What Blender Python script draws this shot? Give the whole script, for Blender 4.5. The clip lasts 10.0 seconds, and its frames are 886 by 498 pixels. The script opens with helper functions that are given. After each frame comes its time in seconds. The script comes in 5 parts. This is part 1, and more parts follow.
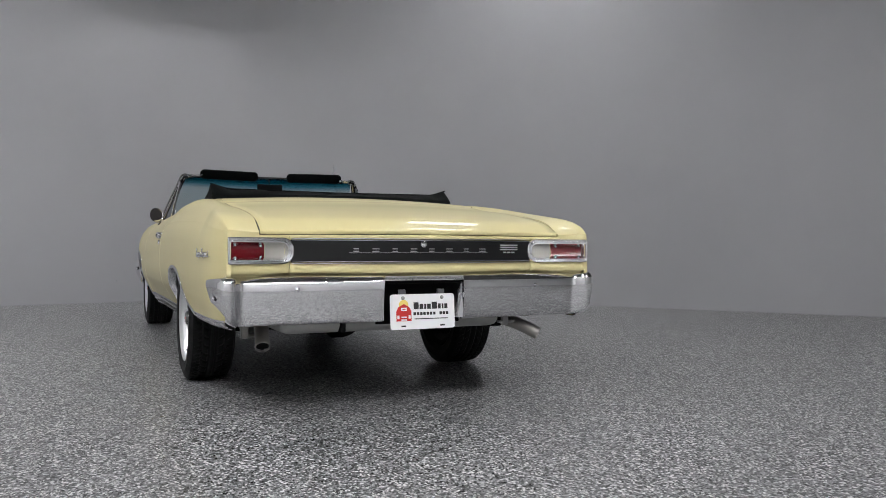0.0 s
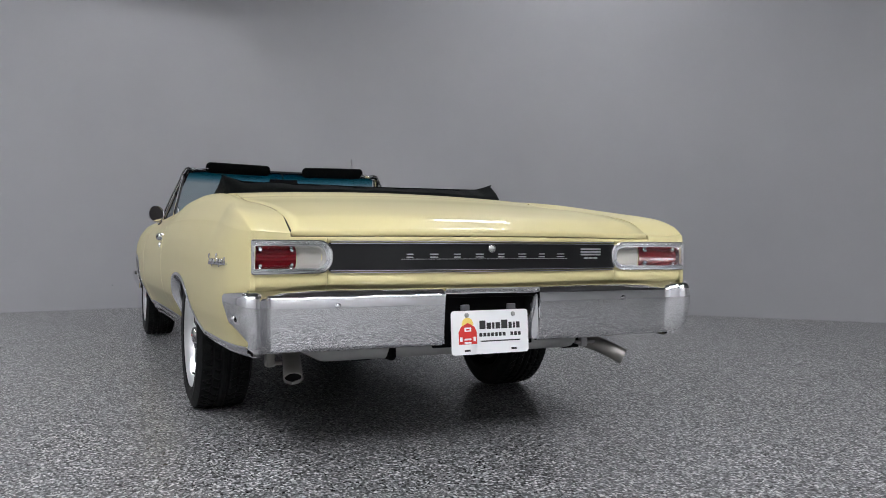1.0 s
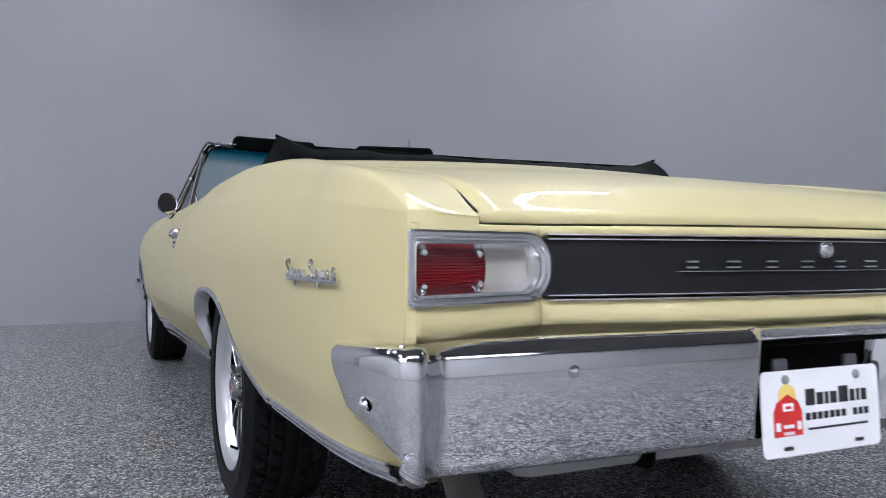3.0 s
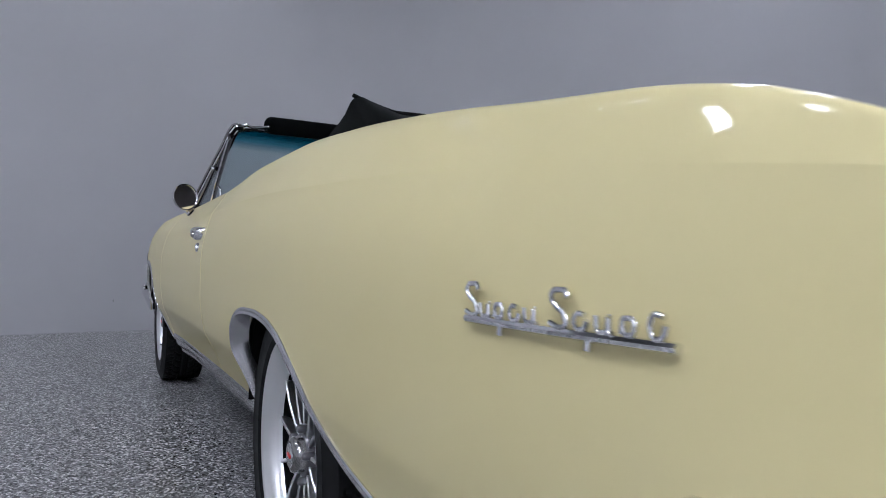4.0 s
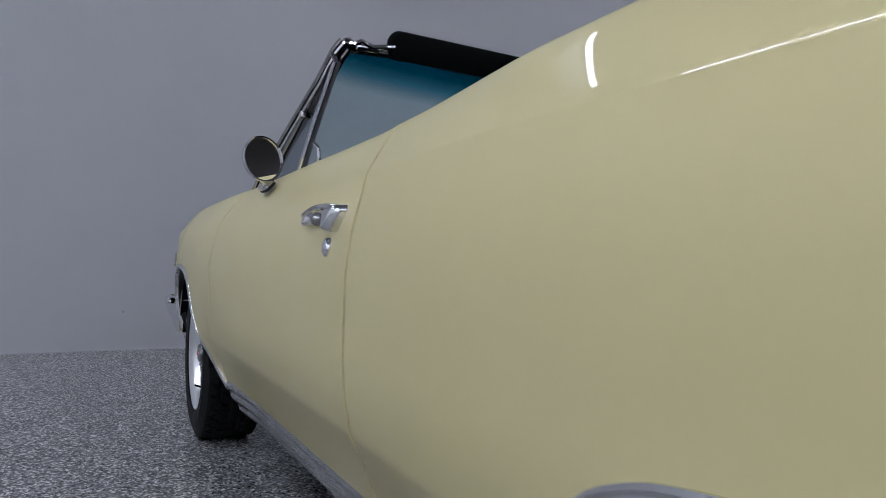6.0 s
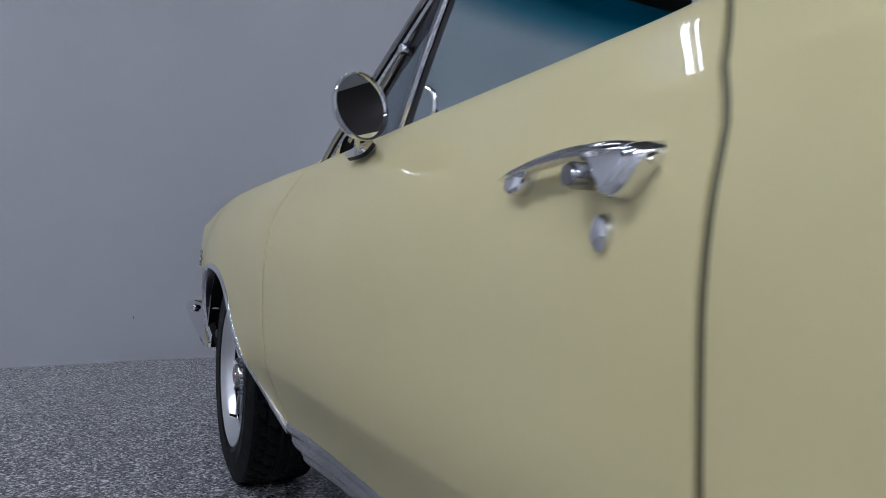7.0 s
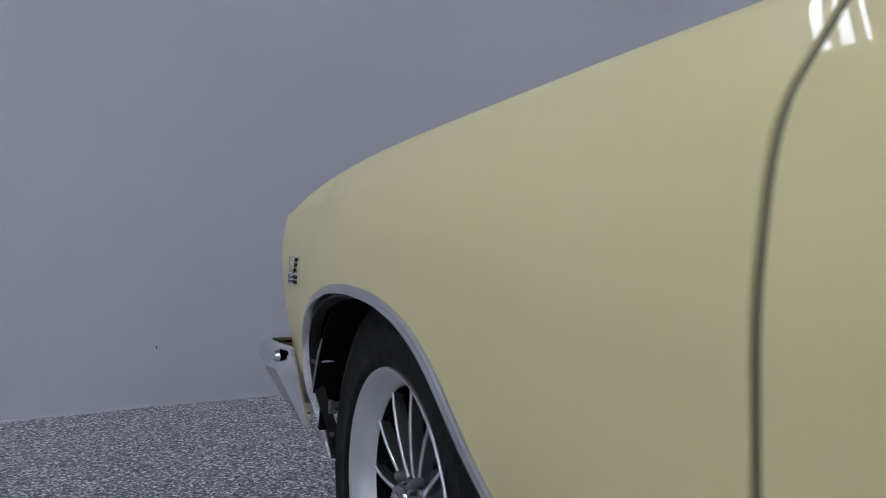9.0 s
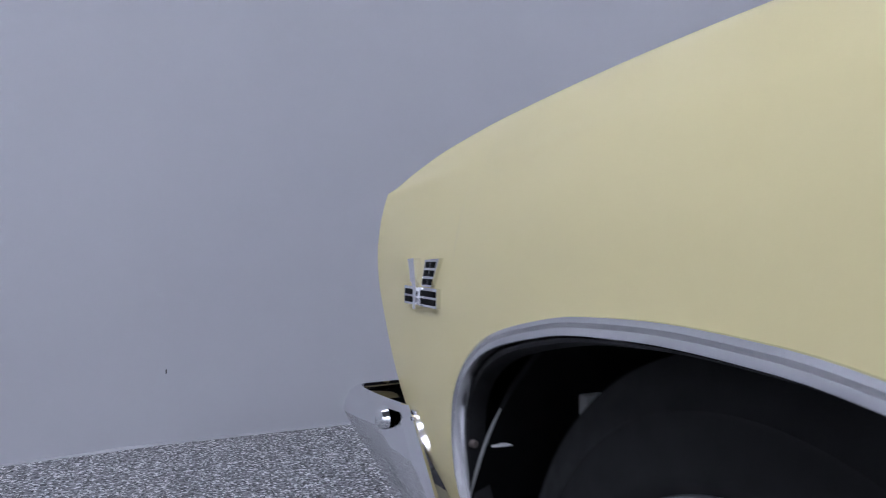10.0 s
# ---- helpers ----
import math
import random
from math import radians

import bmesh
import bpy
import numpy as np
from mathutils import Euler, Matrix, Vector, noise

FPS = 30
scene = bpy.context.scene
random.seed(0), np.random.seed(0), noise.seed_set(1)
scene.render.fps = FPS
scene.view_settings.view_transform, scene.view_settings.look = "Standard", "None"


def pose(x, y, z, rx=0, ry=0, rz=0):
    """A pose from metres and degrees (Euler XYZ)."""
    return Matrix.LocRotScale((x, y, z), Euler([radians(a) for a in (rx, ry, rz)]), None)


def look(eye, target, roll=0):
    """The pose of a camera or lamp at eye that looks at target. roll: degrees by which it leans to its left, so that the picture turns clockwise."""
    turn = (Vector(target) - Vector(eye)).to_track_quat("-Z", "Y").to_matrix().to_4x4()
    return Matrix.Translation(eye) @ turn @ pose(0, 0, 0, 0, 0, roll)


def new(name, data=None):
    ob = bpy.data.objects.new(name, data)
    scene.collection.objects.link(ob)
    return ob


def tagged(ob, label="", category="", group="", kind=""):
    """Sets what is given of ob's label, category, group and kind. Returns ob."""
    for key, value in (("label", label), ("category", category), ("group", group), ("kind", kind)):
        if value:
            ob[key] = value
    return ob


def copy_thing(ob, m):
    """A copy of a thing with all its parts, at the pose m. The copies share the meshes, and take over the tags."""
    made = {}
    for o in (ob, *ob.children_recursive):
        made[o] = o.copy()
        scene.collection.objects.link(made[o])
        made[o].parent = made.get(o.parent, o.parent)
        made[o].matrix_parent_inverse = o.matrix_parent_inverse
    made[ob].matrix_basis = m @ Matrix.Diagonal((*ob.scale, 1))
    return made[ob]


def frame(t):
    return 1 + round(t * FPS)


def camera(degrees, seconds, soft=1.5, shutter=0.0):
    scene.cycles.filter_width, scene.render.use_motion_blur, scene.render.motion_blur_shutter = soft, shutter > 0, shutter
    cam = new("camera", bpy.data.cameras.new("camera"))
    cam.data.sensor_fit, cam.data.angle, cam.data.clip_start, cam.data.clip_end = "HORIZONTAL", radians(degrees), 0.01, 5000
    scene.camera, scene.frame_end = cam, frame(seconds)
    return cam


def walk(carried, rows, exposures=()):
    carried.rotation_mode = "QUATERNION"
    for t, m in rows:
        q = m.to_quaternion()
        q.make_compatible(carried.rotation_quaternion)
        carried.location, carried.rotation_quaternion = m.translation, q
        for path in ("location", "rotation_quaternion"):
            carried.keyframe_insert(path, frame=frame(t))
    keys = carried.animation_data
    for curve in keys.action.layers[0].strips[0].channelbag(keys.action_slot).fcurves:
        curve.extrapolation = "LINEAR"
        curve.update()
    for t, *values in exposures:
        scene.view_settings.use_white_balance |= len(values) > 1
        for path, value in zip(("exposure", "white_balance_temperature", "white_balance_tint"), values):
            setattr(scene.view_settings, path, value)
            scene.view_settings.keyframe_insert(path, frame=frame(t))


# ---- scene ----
cam = camera(59.3, 10.0, 0.55, 0.25)
PATH = [
    (0, (-1.340, -4.393, 0.762), (-0.504, -2.576, 0.736), 0.4),
    (0.5, (-1.312, -4.042, 0.770), (-0.474, -2.227, 0.741), 0.3),
    (1, (-1.300, -3.677, 0.767), (-0.459, -1.863, 0.743), 0.4),
    (1.5, (-1.274, -3.306, 0.754), (-0.435, -1.490, 0.726), 0.3),
    (2, (-1.254, -2.951, 0.751), (-0.415, -1.136, 0.731), 0.6),
    (2.2, (-1.255, -2.813, 0.745), (-0.414, -0.998, 0.729), 0.6),
    (3.3, (-1.227, -2.034, 0.746), (-0.386, -0.220, 0.730), 0.5),
    (3.5, (-1.224, -1.862, 0.748), (-0.383, -0.047, 0.737), 0.9),
    (4, (-1.222, -1.524, 0.745), (-0.386, 0.292, 0.739), 1.1),
    (4.5, (-1.212, -1.165, 0.751), (-0.379, 0.653, 0.737), 0.9),
    (5, (-1.231, -0.794, 0.748), (-0.395, 1.023, 0.740), 1.3),
    (5.2, (-1.227, -0.650, 0.742), (-0.394, 1.168, 0.738), 1.3),
    (6.3, (-1.219, 0.105, 0.730), (-0.391, 1.925, 0.725), 1.8),
    (6.5, (-1.230, 0.218, 0.726), (-0.403, 2.039, 0.723), 1.7),
    (7, (-1.232, 0.580, 0.718), (-0.408, 2.402, 0.702), 1.2),
    (7.5, (-1.234, 0.936, 0.707), (-0.412, 2.760, 0.696), 1.4),
    (8, (-1.239, 1.248, 0.715), (-0.426, 3.076, 0.699), 0.3),
    (8.5, (-1.247, 1.549, 0.701), (-0.425, 3.372, 0.698), 0.4),
    (9, (-1.240, 1.871, 0.706), (-0.425, 3.697, 0.685), 0.1),
    (9.5, (-1.241, 2.205, 0.695), (-0.421, 4.029, 0.681), -0.2),
    (10, (-1.237, 2.561, 0.694), (-0.413, 4.383, 0.676), -0.1),
]
EXPOSURES = [(0, 0.10, 6350, 10), (1.0, 0.16, 6200, 11), (2.0, 0.30, 5950, 14), (3.5, 0.23, 5700, 14), (4.0, 0.08, 5700, 14), (5.0, -0.10, 5750, 12), (7.0, -0.08, 5500, 14), (8.0, -0.08, 5500, 14), (9.0, 0.0, 5600, 14), (9.5, 0.15, 5600, 15), (10, 0.52, 5450, 18)]
walk(cam, [(t, look(eye, target, roll)) for t, eye, target, roll in PATH], EXPOSURES)

# ---- world and lamps ----
LAMP = 76.5
world = bpy.data.worlds.new("world")
scene.world = world
world.use_nodes = True
world.node_tree.nodes["Background"].inputs[0].default_value = (0.5, 0.5, 0.52, 1)
world.node_tree.nodes["Background"].inputs[1].default_value = 0.02


# ---- materials ----
def material(name, colour=(0.5, 0.5, 0.5), rough=0.5, metal=0.0, coat=0.0, emit=None):
    m = bpy.data.materials.new(name)
    m.use_nodes = True
    b = m.node_tree.nodes["Principled BSDF"]
    b.inputs["Base Color"].default_value = (*colour, 1)
    b.inputs["Roughness"].default_value = rough
    b.inputs["Metallic"].default_value = metal
    b.inputs["Coat Weight"].default_value = coat
    b.inputs["Coat Roughness"].default_value = 0.02
    if emit:
        b.inputs["Emission Color"].default_value = (*emit[0], 1)
        b.inputs["Emission Strength"].default_value = emit[1]
    return m


def node(m, kind, **values):
    n = m.node_tree.nodes.new(kind)
    for key, value in values.items():
        if key in n.inputs:
            n.inputs[key].default_value = value
    return n


def link(m, a, out, b, into):
    m.node_tree.links.new(a.outputs[out], b.inputs[into])


def bsdf(m):
    return m.node_tree.nodes["Principled BSDF"]


def ramp(m, stops, constant=False):
    n = m.node_tree.nodes.new("ShaderNodeValToRGB")
    if constant:
        n.color_ramp.interpolation = "CONSTANT"
    while len(n.color_ramp.elements) < len(stops):
        n.color_ramp.elements.new(0.5)
    for e, (p, c) in zip(n.color_ramp.elements, stops):
        e.position, e.color = p, (*c, 1) if len(c) == 3 else c
    return n


def grime(m, scale, low, high, detail=6.0):
    """Mottles the roughness between low and high."""
    c = node(m, "ShaderNodeTexCoord")
    n = node(m, "ShaderNodeTexNoise", Scale=scale, Detail=detail)
    r = node(m, "ShaderNodeMapRange")
    r.inputs["To Min"].default_value, r.inputs["To Max"].default_value = low, high
    link(m, c, "Object", n, "Vector")
    link(m, n, "Fac", r, "Value")
    link(m, r, "Result", bsdf(m), "Roughness")
    return n


def bumped(m, texture, out, strength, distance):
    b = node(m, "ShaderNodeBump", Strength=strength, Distance=distance)
    link(m, texture, out, b, "Height")
    link(m, b, "Normal", bsdf(m), "Normal")


def paint_material():
    m = material("yellow_paint", (0.63, 0.558, 0.293), 0.5, 0.0, 0.5)
    bsdf(m).inputs["Specular IOR Level"].default_value = 0.15
    n = grime(m, 3.0, 0.45, 0.55)
    c = node(m, "ShaderNodeTexCoord")
    peel = node(m, "ShaderNodeTexNoise", Scale=220.0, Detail=1.0)
    link(m, c, "Object", peel, "Vector")
    bumped(m, peel, "Fac", 0.04, 0.0006)
    mix = ramp(m, [(0.3, (0.622, 0.548, 0.282)), (0.7, (0.640, 0.568, 0.304))])
    link(m, n, "Fac", mix, "Fac")
    link(m, mix, "Color", bsdf(m), "Base Color")
    return m


def chrome_material():
    m = material("chrome", (0.78, 0.78, 0.80), 0.06, 1.0)
    n = grime(m, 40.0, 0.015, 0.06)
    return m


def floor_material():
    m = material("flake_floor", (0.2, 0.2, 0.2), 0.38, 0.0, 0.25)
    bsdf(m).inputs["Coat Roughness"].default_value = 0.16
    c = node(m, "ShaderNodeTexCoord")
    warp = node(m, "ShaderNodeTexNoise", Scale=320.0, Detail=2.0)
    add = node(m, "ShaderNodeVectorMath")
    add.operation = "MULTIPLY_ADD"
    add.inputs[1].default_value = (0.004, 0.004, 0.0)
    link(m, c, "Object", warp, "Vector")
    link(m, warp, "Color", add, 0)
    link(m, c, "Object", add, 2)
    v = node(m, "ShaderNodeTexVoronoi", Scale=150.0)
    link(m, add, "Vector", v, "Vector")
    tone = node(m, "ShaderNodeSeparateColor")
    link(m, v, "Color", tone, "Color")
    flakes = ramp(m, [(0.0, (0.006, 0.006, 0.007)), (0.26, (0.055, 0.055, 0.058)), (0.46, (0.165, 0.165, 0.169)), (0.66, (0.295, 0.295, 0.298)), (0.85, (0.68, 0.68, 0.675))], True)
    link(m, tone, "Red", flakes, "Fac")
    big = node(m, "ShaderNodeTexNoise", Scale=1.3, Detail=5.0)
    link(m, c, "Object", big, "Vector")
    shade = node(m, "ShaderNodeMapRange")
    shade.inputs["To Min"].default_value, shade.inputs["To Max"].default_value = 0.88, 1.12
    link(m, big, "Fac", shade, "Value")
    mul = node(m, "ShaderNodeVectorMath")
    mul.operation = "MULTIPLY"
    link(m, flakes, "Color", mul, 0)
    link(m, shade, "Result", mul, 1)
    link(m, mul, "Vector", bsdf(m), "Base Color")
    rough = node(m, "ShaderNodeMapRange")
    rough.inputs["To Min"].default_value, rough.inputs["To Max"].default_value = 0.26, 0.55
    link(m, tone, "Green", rough, "Value")
    link(m, rough, "Result", bsdf(m), "Roughness")
    bumped(m, tone, "Blue", 0.35, 0.0012)
    return m


def wall_material():
    m = material("grey_wall_paint", (0.28, 0.28, 0.29), 0.5)
    c = node(m, "ShaderNodeTexCoord")
    n = node(m, "ShaderNodeTexNoise", Scale=0.6, Detail=7.0, Roughness=0.55)
    link(m, c, "Object", n, "Vector")
    r = ramp(m, [(0.35, (0.315, 0.315, 0.328)), (0.65, (0.340, 0.340, 0.353))])
    link(m, n, "Fac", r, "Fac")
    link(m, r, "Color", bsdf(m), "Base Color")
    fine = node(m, "ShaderNodeTexNoise", Scale=160.0, Detail=3.0)
    link(m, c, "Object", fine, "Vector")
    bumped(m, fine, "Fac", 0.12, 0.002)
    return m


def glass_material(name, stops=None, tint=(0.9, 0.95, 0.95)):
    """Clear glass; stops colour it along its generated height."""
    m = material(name, tint, 0.0)
    b = bsdf(m)
    b.inputs["Transmission Weight"].default_value = 1.0
    b.inputs["IOR"].default_value = 1.45
    if stops:
        c = node(m, "ShaderNodeTexCoord")
        x = node(m, "ShaderNodeSeparateXYZ")
        r = ramp(m, stops)
        link(m, c, "Generated", x, "Vector")
        link(m, x, "Z", r, "Fac")
        link(m, r, "Color", b, "Base Color")
    return m


def rubber_material():
    m = material("tyre_rubber", (0.0055, 0.0058, 0.006), 0.6)
    bsdf(m).inputs["Specular IOR Level"].default_value = 0.2
    grime(m, 30.0, 0.45, 0.75)
    return m


def vinyl_material():
    m = material("black_vinyl", (0.0022, 0.0028, 0.0027), 0.7)
    bsdf(m).inputs["Specular IOR Level"].default_value = 0.05
    c = node(m, "ShaderNodeTexCoord")
    n = node(m, "ShaderNodeTexVoronoi", Scale=420.0)
    link(m, c, "Object", n, "Vector")
    bumped(m, n, "Distance", 0.25, 0.001)
    return m


PAINT, CHROME, FLOOR, WALL = paint_material(), chrome_material(), floor_material(), wall_material()
RUBBER, VINYL = rubber_material(), vinyl_material()
BRIGHT = material("polished_aluminium", (0.80, 0.80, 0.81), 0.32, 1.0)
grime(BRIGHT, 14.0, 0.29, 0.36)
TRIM = material("bright_trim", (0.68, 0.68, 0.70), 0.16, 1.0)
grime(TRIM, 18.0, 0.13, 0.22)
BLACK = material("black_paint", (0.0025, 0.0025, 0.0028), 0.85)
bsdf(BLACK).inputs["Specular IOR Level"].default_value = 0.15
bsdf(BLACK).inputs["Specular IOR Level"].default_value = 0.08
grime(BLACK, 12.0, 0.55, 0.85)
SATIN = material("satin_black_panel", (0.007, 0.007, 0.0075), 0.45)
grime(SATIN, 9.0, 0.38, 0.52)
bsdf(SATIN).inputs["Specular IOR Level"].default_value = 0.3
PIPE_STEEL = material("sooty_steel", (0.22, 0.21, 0.195), 0.45, 0.5)
grime(PIPE_STEEL, 25.0, 0.34, 0.6)
RUST = material("rusty_steel", (0.10, 0.082, 0.072), 0.6, 0.4)
STEEL = material("dull_steel", (0.36, 0.36, 0.35), 0.5, 0.6)
grime(STEEL, 25.0, 0.38, 0.7)
SATIN_CHROME = material("soft_chrome", (0.86, 0.86, 0.87), 0.2, 1.0)
DARK_CHROME = material("dull_dark_chrome", (0.34, 0.335, 0.33), 0.2, 1.0)
# Olive stands for yellow jamb paint lying in the gap's shade.
SHADED_JAMB = material("shaded_yellow_jamb", (0.15, 0.132, 0.07), 0.6)
GUN = material("worn_grey_enamel", (0.13, 0.13, 0.14), 0.35, 0.6)
WHITE = material("white_enamel", (0.82, 0.82, 0.82), 0.3)
RED = material("red_print", (0.60, 0.03, 0.025), 0.4)
YELLOW = material("yellow_print", (0.80, 0.62, 0.16), 0.4)
INK = material("black_print", (0.02, 0.02, 0.02), 0.5)
RED_LENS = material("red_lens", (0.15, 0.004, 0.008), 0.18, 0.0, 0.5)
CLEAR_LENS = material("clear_lens", (0.40, 0.38, 0.34), 0.18, 0.0, 1.0)
MIRROR = material("mirror_glass", (0.85, 0.85, 0.86), 0.0, 1.0)
DARK_PANEL = material("dark_panel", (0.055, 0.048, 0.046), 0.7)
grime(DARK_PANEL, 2.0, 0.6, 0.8)
# Paler than the studio wall, so that the unseen walls bounce fill light.
PALE_WALL = material("pale_wall_paint", (0.55, 0.55, 0.55), 0.6)
grime(PALE_WALL, 2.0, 0.5, 0.7)
SEAM = material("pale_caulk", (0.31, 0.31, 0.32), 0.8)
HOUSING = material("grey_lamp_housing", (0.16, 0.16, 0.16), 0.5)
CEILING = material("ceiling_paint", (0.16, 0.16, 0.163), 0.7)
TUBE = material("lamp_tube", (0.9, 0.9, 0.9), 0.5, 0.0, 0.0, ((1.0, 0.99, 0.99), LAMP))
STRIP_TUBE = material("strip_lamp_tube", (0.9, 0.9, 0.9), 0.5, 0.0, 0.0, ((1.0, 0.99, 0.99), LAMP * 0.4))
LOW_TUBE = material("low_lamp_tube", (0.9, 0.9, 0.9), 0.5, 0.0, 0.0, ((1.0, 0.99, 0.99), LAMP * 0.15))
DIM_TUBE = material("dimmed_lamp_tube", (0.9, 0.9, 0.9), 0.5, 0.0, 0.0, ((1.0, 0.99, 0.99), LAMP * 0.50))
SCREEN = glass_material("tinted_windscreen", [(0.0, (0.72, 0.83, 0.86)), (0.74, (0.66, 0.79, 0.84)), (0.83, (0.10, 0.36, 0.48)), (0.90, (0.0, 0.11, 0.18)), (1.0, (0.0, 0.06, 0.11))])
VENT_GLASS = glass_material("smoky_vent_glass", None, (0.50, 0.52, 0.56))


# ---- mesh helpers ----
def spline(pairs):
    """A smooth monotone curve through (x, y) pairs."""
    xs = np.array([p[0] for p in pairs], float)
    ys = np.array([p[1] for p in pairs], float)
    h, d = np.diff(xs), np.diff(ys) / np.diff(xs)
    m = np.concatenate([[d[0]], np.where(d[:-1] * d[1:] > 0, 2 * d[:-1] * d[1:] / np.where(d[:-1] + d[1:] == 0, 1, d[:-1] + d[1:]), 0), [d[-1]]])

    def at(x):
        x = min(max(x, xs[0]), xs[-1])
        i = min(int(np.searchsorted(xs, x, "right")) - 1, len(h) - 1)
        t = (x - xs[i]) / h[i]
        return float(ys[i] * (1 + 2 * t) * (1 - t) ** 2 + m[i] * h[i] * t * (1 - t) ** 2 + ys[i + 1] * t * t * (3 - 2 * t) + m[i + 1] * h[i] * t * t * (t - 1))
    return at


def grid(rows, closed=False, capped=False, creases=()):
    """A sheet through rows of points; closed joins each row's ends, capped fills the first and last row; creases names sharp columns."""
    bm = bmesh.new()
    vs = [[bm.verts.new(p) for p in row] for row in rows]
    n = len(rows[0])
    for a, b in zip(vs, vs[1:]):
        for j in range(n if closed else n - 1):
            k = (j + 1) % n
            bm.faces.new((a[j], a[k], b[k], b[j]))
    if capped:
        bm.faces.new(vs[0][::-1])
        bm.faces.new(vs[-1])
    for j in creases:
        for a, b in zip(vs, vs[1:]):
            bm.edges.get((a[j], b[j])).smooth = False
    bmesh.ops.recalc_face_normals(bm, faces=bm.faces)
    return bm


def block(size, centre=(0, 0, 0), bevel=0.004, segments=2, turn=None):
    bm = bmesh.new()
    bmesh.ops.create_cube(bm, size=1.0)
    bmesh.ops.scale(bm, vec=size, verts=bm.verts)
    if bevel:
        bmesh.ops.bevel(bm, geom=bm.edges[:], offset=min(bevel, 0.49 * min(size)), segments=segments, profile=0.5, affect="EDGES")
    bm.transform(Matrix.Translation(centre) @ (turn or Matrix()))
    return bm


def lathe(profile, steps=48, axis="x", centre=(0, 0, 0), closed=False):
    """Turns (radius, along) pairs round an axis."""
    rows = []
    for i in range(steps):
        a = 2 * math.pi * i / steps
        row = []
        for r, d in profile:
            p = {"x": (d, r * math.cos(a), r * math.sin(a)), "y": (r * math.cos(a), d, r * math.sin(a)), "z": (r * math.cos(a), r * math.sin(a), d)}[axis]
            row.append(tuple(c + o for c, o in zip(p, centre)))
        rows.append(row)
    bm = bmesh.new()
    vs = [[bm.verts.new(p) for p in row] for row in rows]
    n = len(profile)
    for i in range(steps):
        a, b = vs[i], vs[(i + 1) % steps]
        for j in range(n if closed else n - 1):
            k = (j + 1) % n
            bm.faces.new((a[j], a[k], b[k], b[j]))
    bmesh.ops.remove_doubles(bm, verts=bm.verts, dist=1e-6)
    bmesh.ops.recalc_face_normals(bm, faces=bm.faces)
    return bm


def pipe(points, radius, sides=12, taper=None):
    """A round bar along points."""
    pts = [Vector(p) for p in points]
    rows, up = [], Vector((0.123, 0.456, 0.88)).normalized()
    for i, p in enumerate(pts):
        d = (pts[min(i + 1, len(pts) - 1)] - pts[max(i - 1, 0)]).normalized()
        a = d.cross(up).normalized()
        b = d.cross(a)
        r = radius if taper is None else radius * taper[i]
        rows.append([tuple(p + r * (math.cos(t) * a + math.sin(t) * b)) for t in (2 * math.pi * k / sides for k in range(sides))])
    return grid(rows, closed=True, capped=True)


def outline(points, depth, axis="y", bevel=0.0):
    """A plate from a flat outline, thickened along an axis."""
    bm = bmesh.new()
    place = {"y": lambda a, b: (a, 0, b), "x": lambda a, b: (0, a, b), "z": lambda a, b: (a, b, 0)}[axis]
    f = bm.faces.new([bm.verts.new(place(a, b)) for a, b in points])
    r = bmesh.ops.extrude_face_region(bm, geom=[f])
    move = {"y": (0, depth, 0), "x": (depth, 0, 0), "z": (0, 0, depth)}[axis]
    bmesh.ops.translate(bm, vec=move, verts=[v for v in r["geom"] if isinstance(v, bmesh.types.BMVert)])
    bmesh.ops.recalc_face_normals(bm, faces=bm.faces)
    if bevel:
        bmesh.ops.bevel(bm, geom=bm.edges[:], offset=bevel, segments=2, profile=0.5, affect="EDGES")
    return bm


def join(*meshes):
    out = bmesh.new()
    for bm in meshes:
        me = bpy.data.meshes.new("piece")
        bm.to_mesh(me)
        bm.free()
        out.from_mesh(me)
        bpy.data.meshes.remove(me)
    return out


def part(name, bm, mat, parent=None, label="", sharp=38, thick=0.0, kind="", category="", place=None):
    bm.edges.index_update()
    keen = [e.index for e in bm.edges if not e.smooth]
    me = bpy.data.meshes.new(name)
    bm.to_mesh(me)
    bm.free()
    me.materials.append(mat)
    me.shade_smooth()
    me.set_sharp_from_angle(angle=radians(sharp))
    for i in keen:
        me.edges[i].use_edge_sharp = True
    ob = new(name, me)
    ob.parent = parent
    if place:
        ob.matrix_basis = place
    if thick:
        s = ob.modifiers.new("thickness", "SOLIDIFY")
        s.thickness, s.offset = thick, -1
        e = ob.modifiers.new("edges", "EDGE_SPLIT")
        e.split_angle = radians(sharp)
    return tagged(ob, label, category, "", kind)


def mirrored(bm):
    """A copy of a mesh on the other side of the car."""
    me = bpy.data.meshes.new("piece")
    bm.to_mesh(me)
    out = bmesh.new()
    out.from_mesh(me)
    bpy.data.meshes.remove(me)
    bmesh.ops.scale(out, vec=(-1, 1, 1), verts=out.verts)
    bmesh.ops.reverse_faces(out, faces=out.faces)
    return out


def both(name, bm, mat, parent, label="", **more):
    other = mirrored(bm)
    return part(name, bm, mat, parent, label, **more), part(name, other, mat, parent, label, **more)


# ---- the room ----
ROOM_H = 5.35


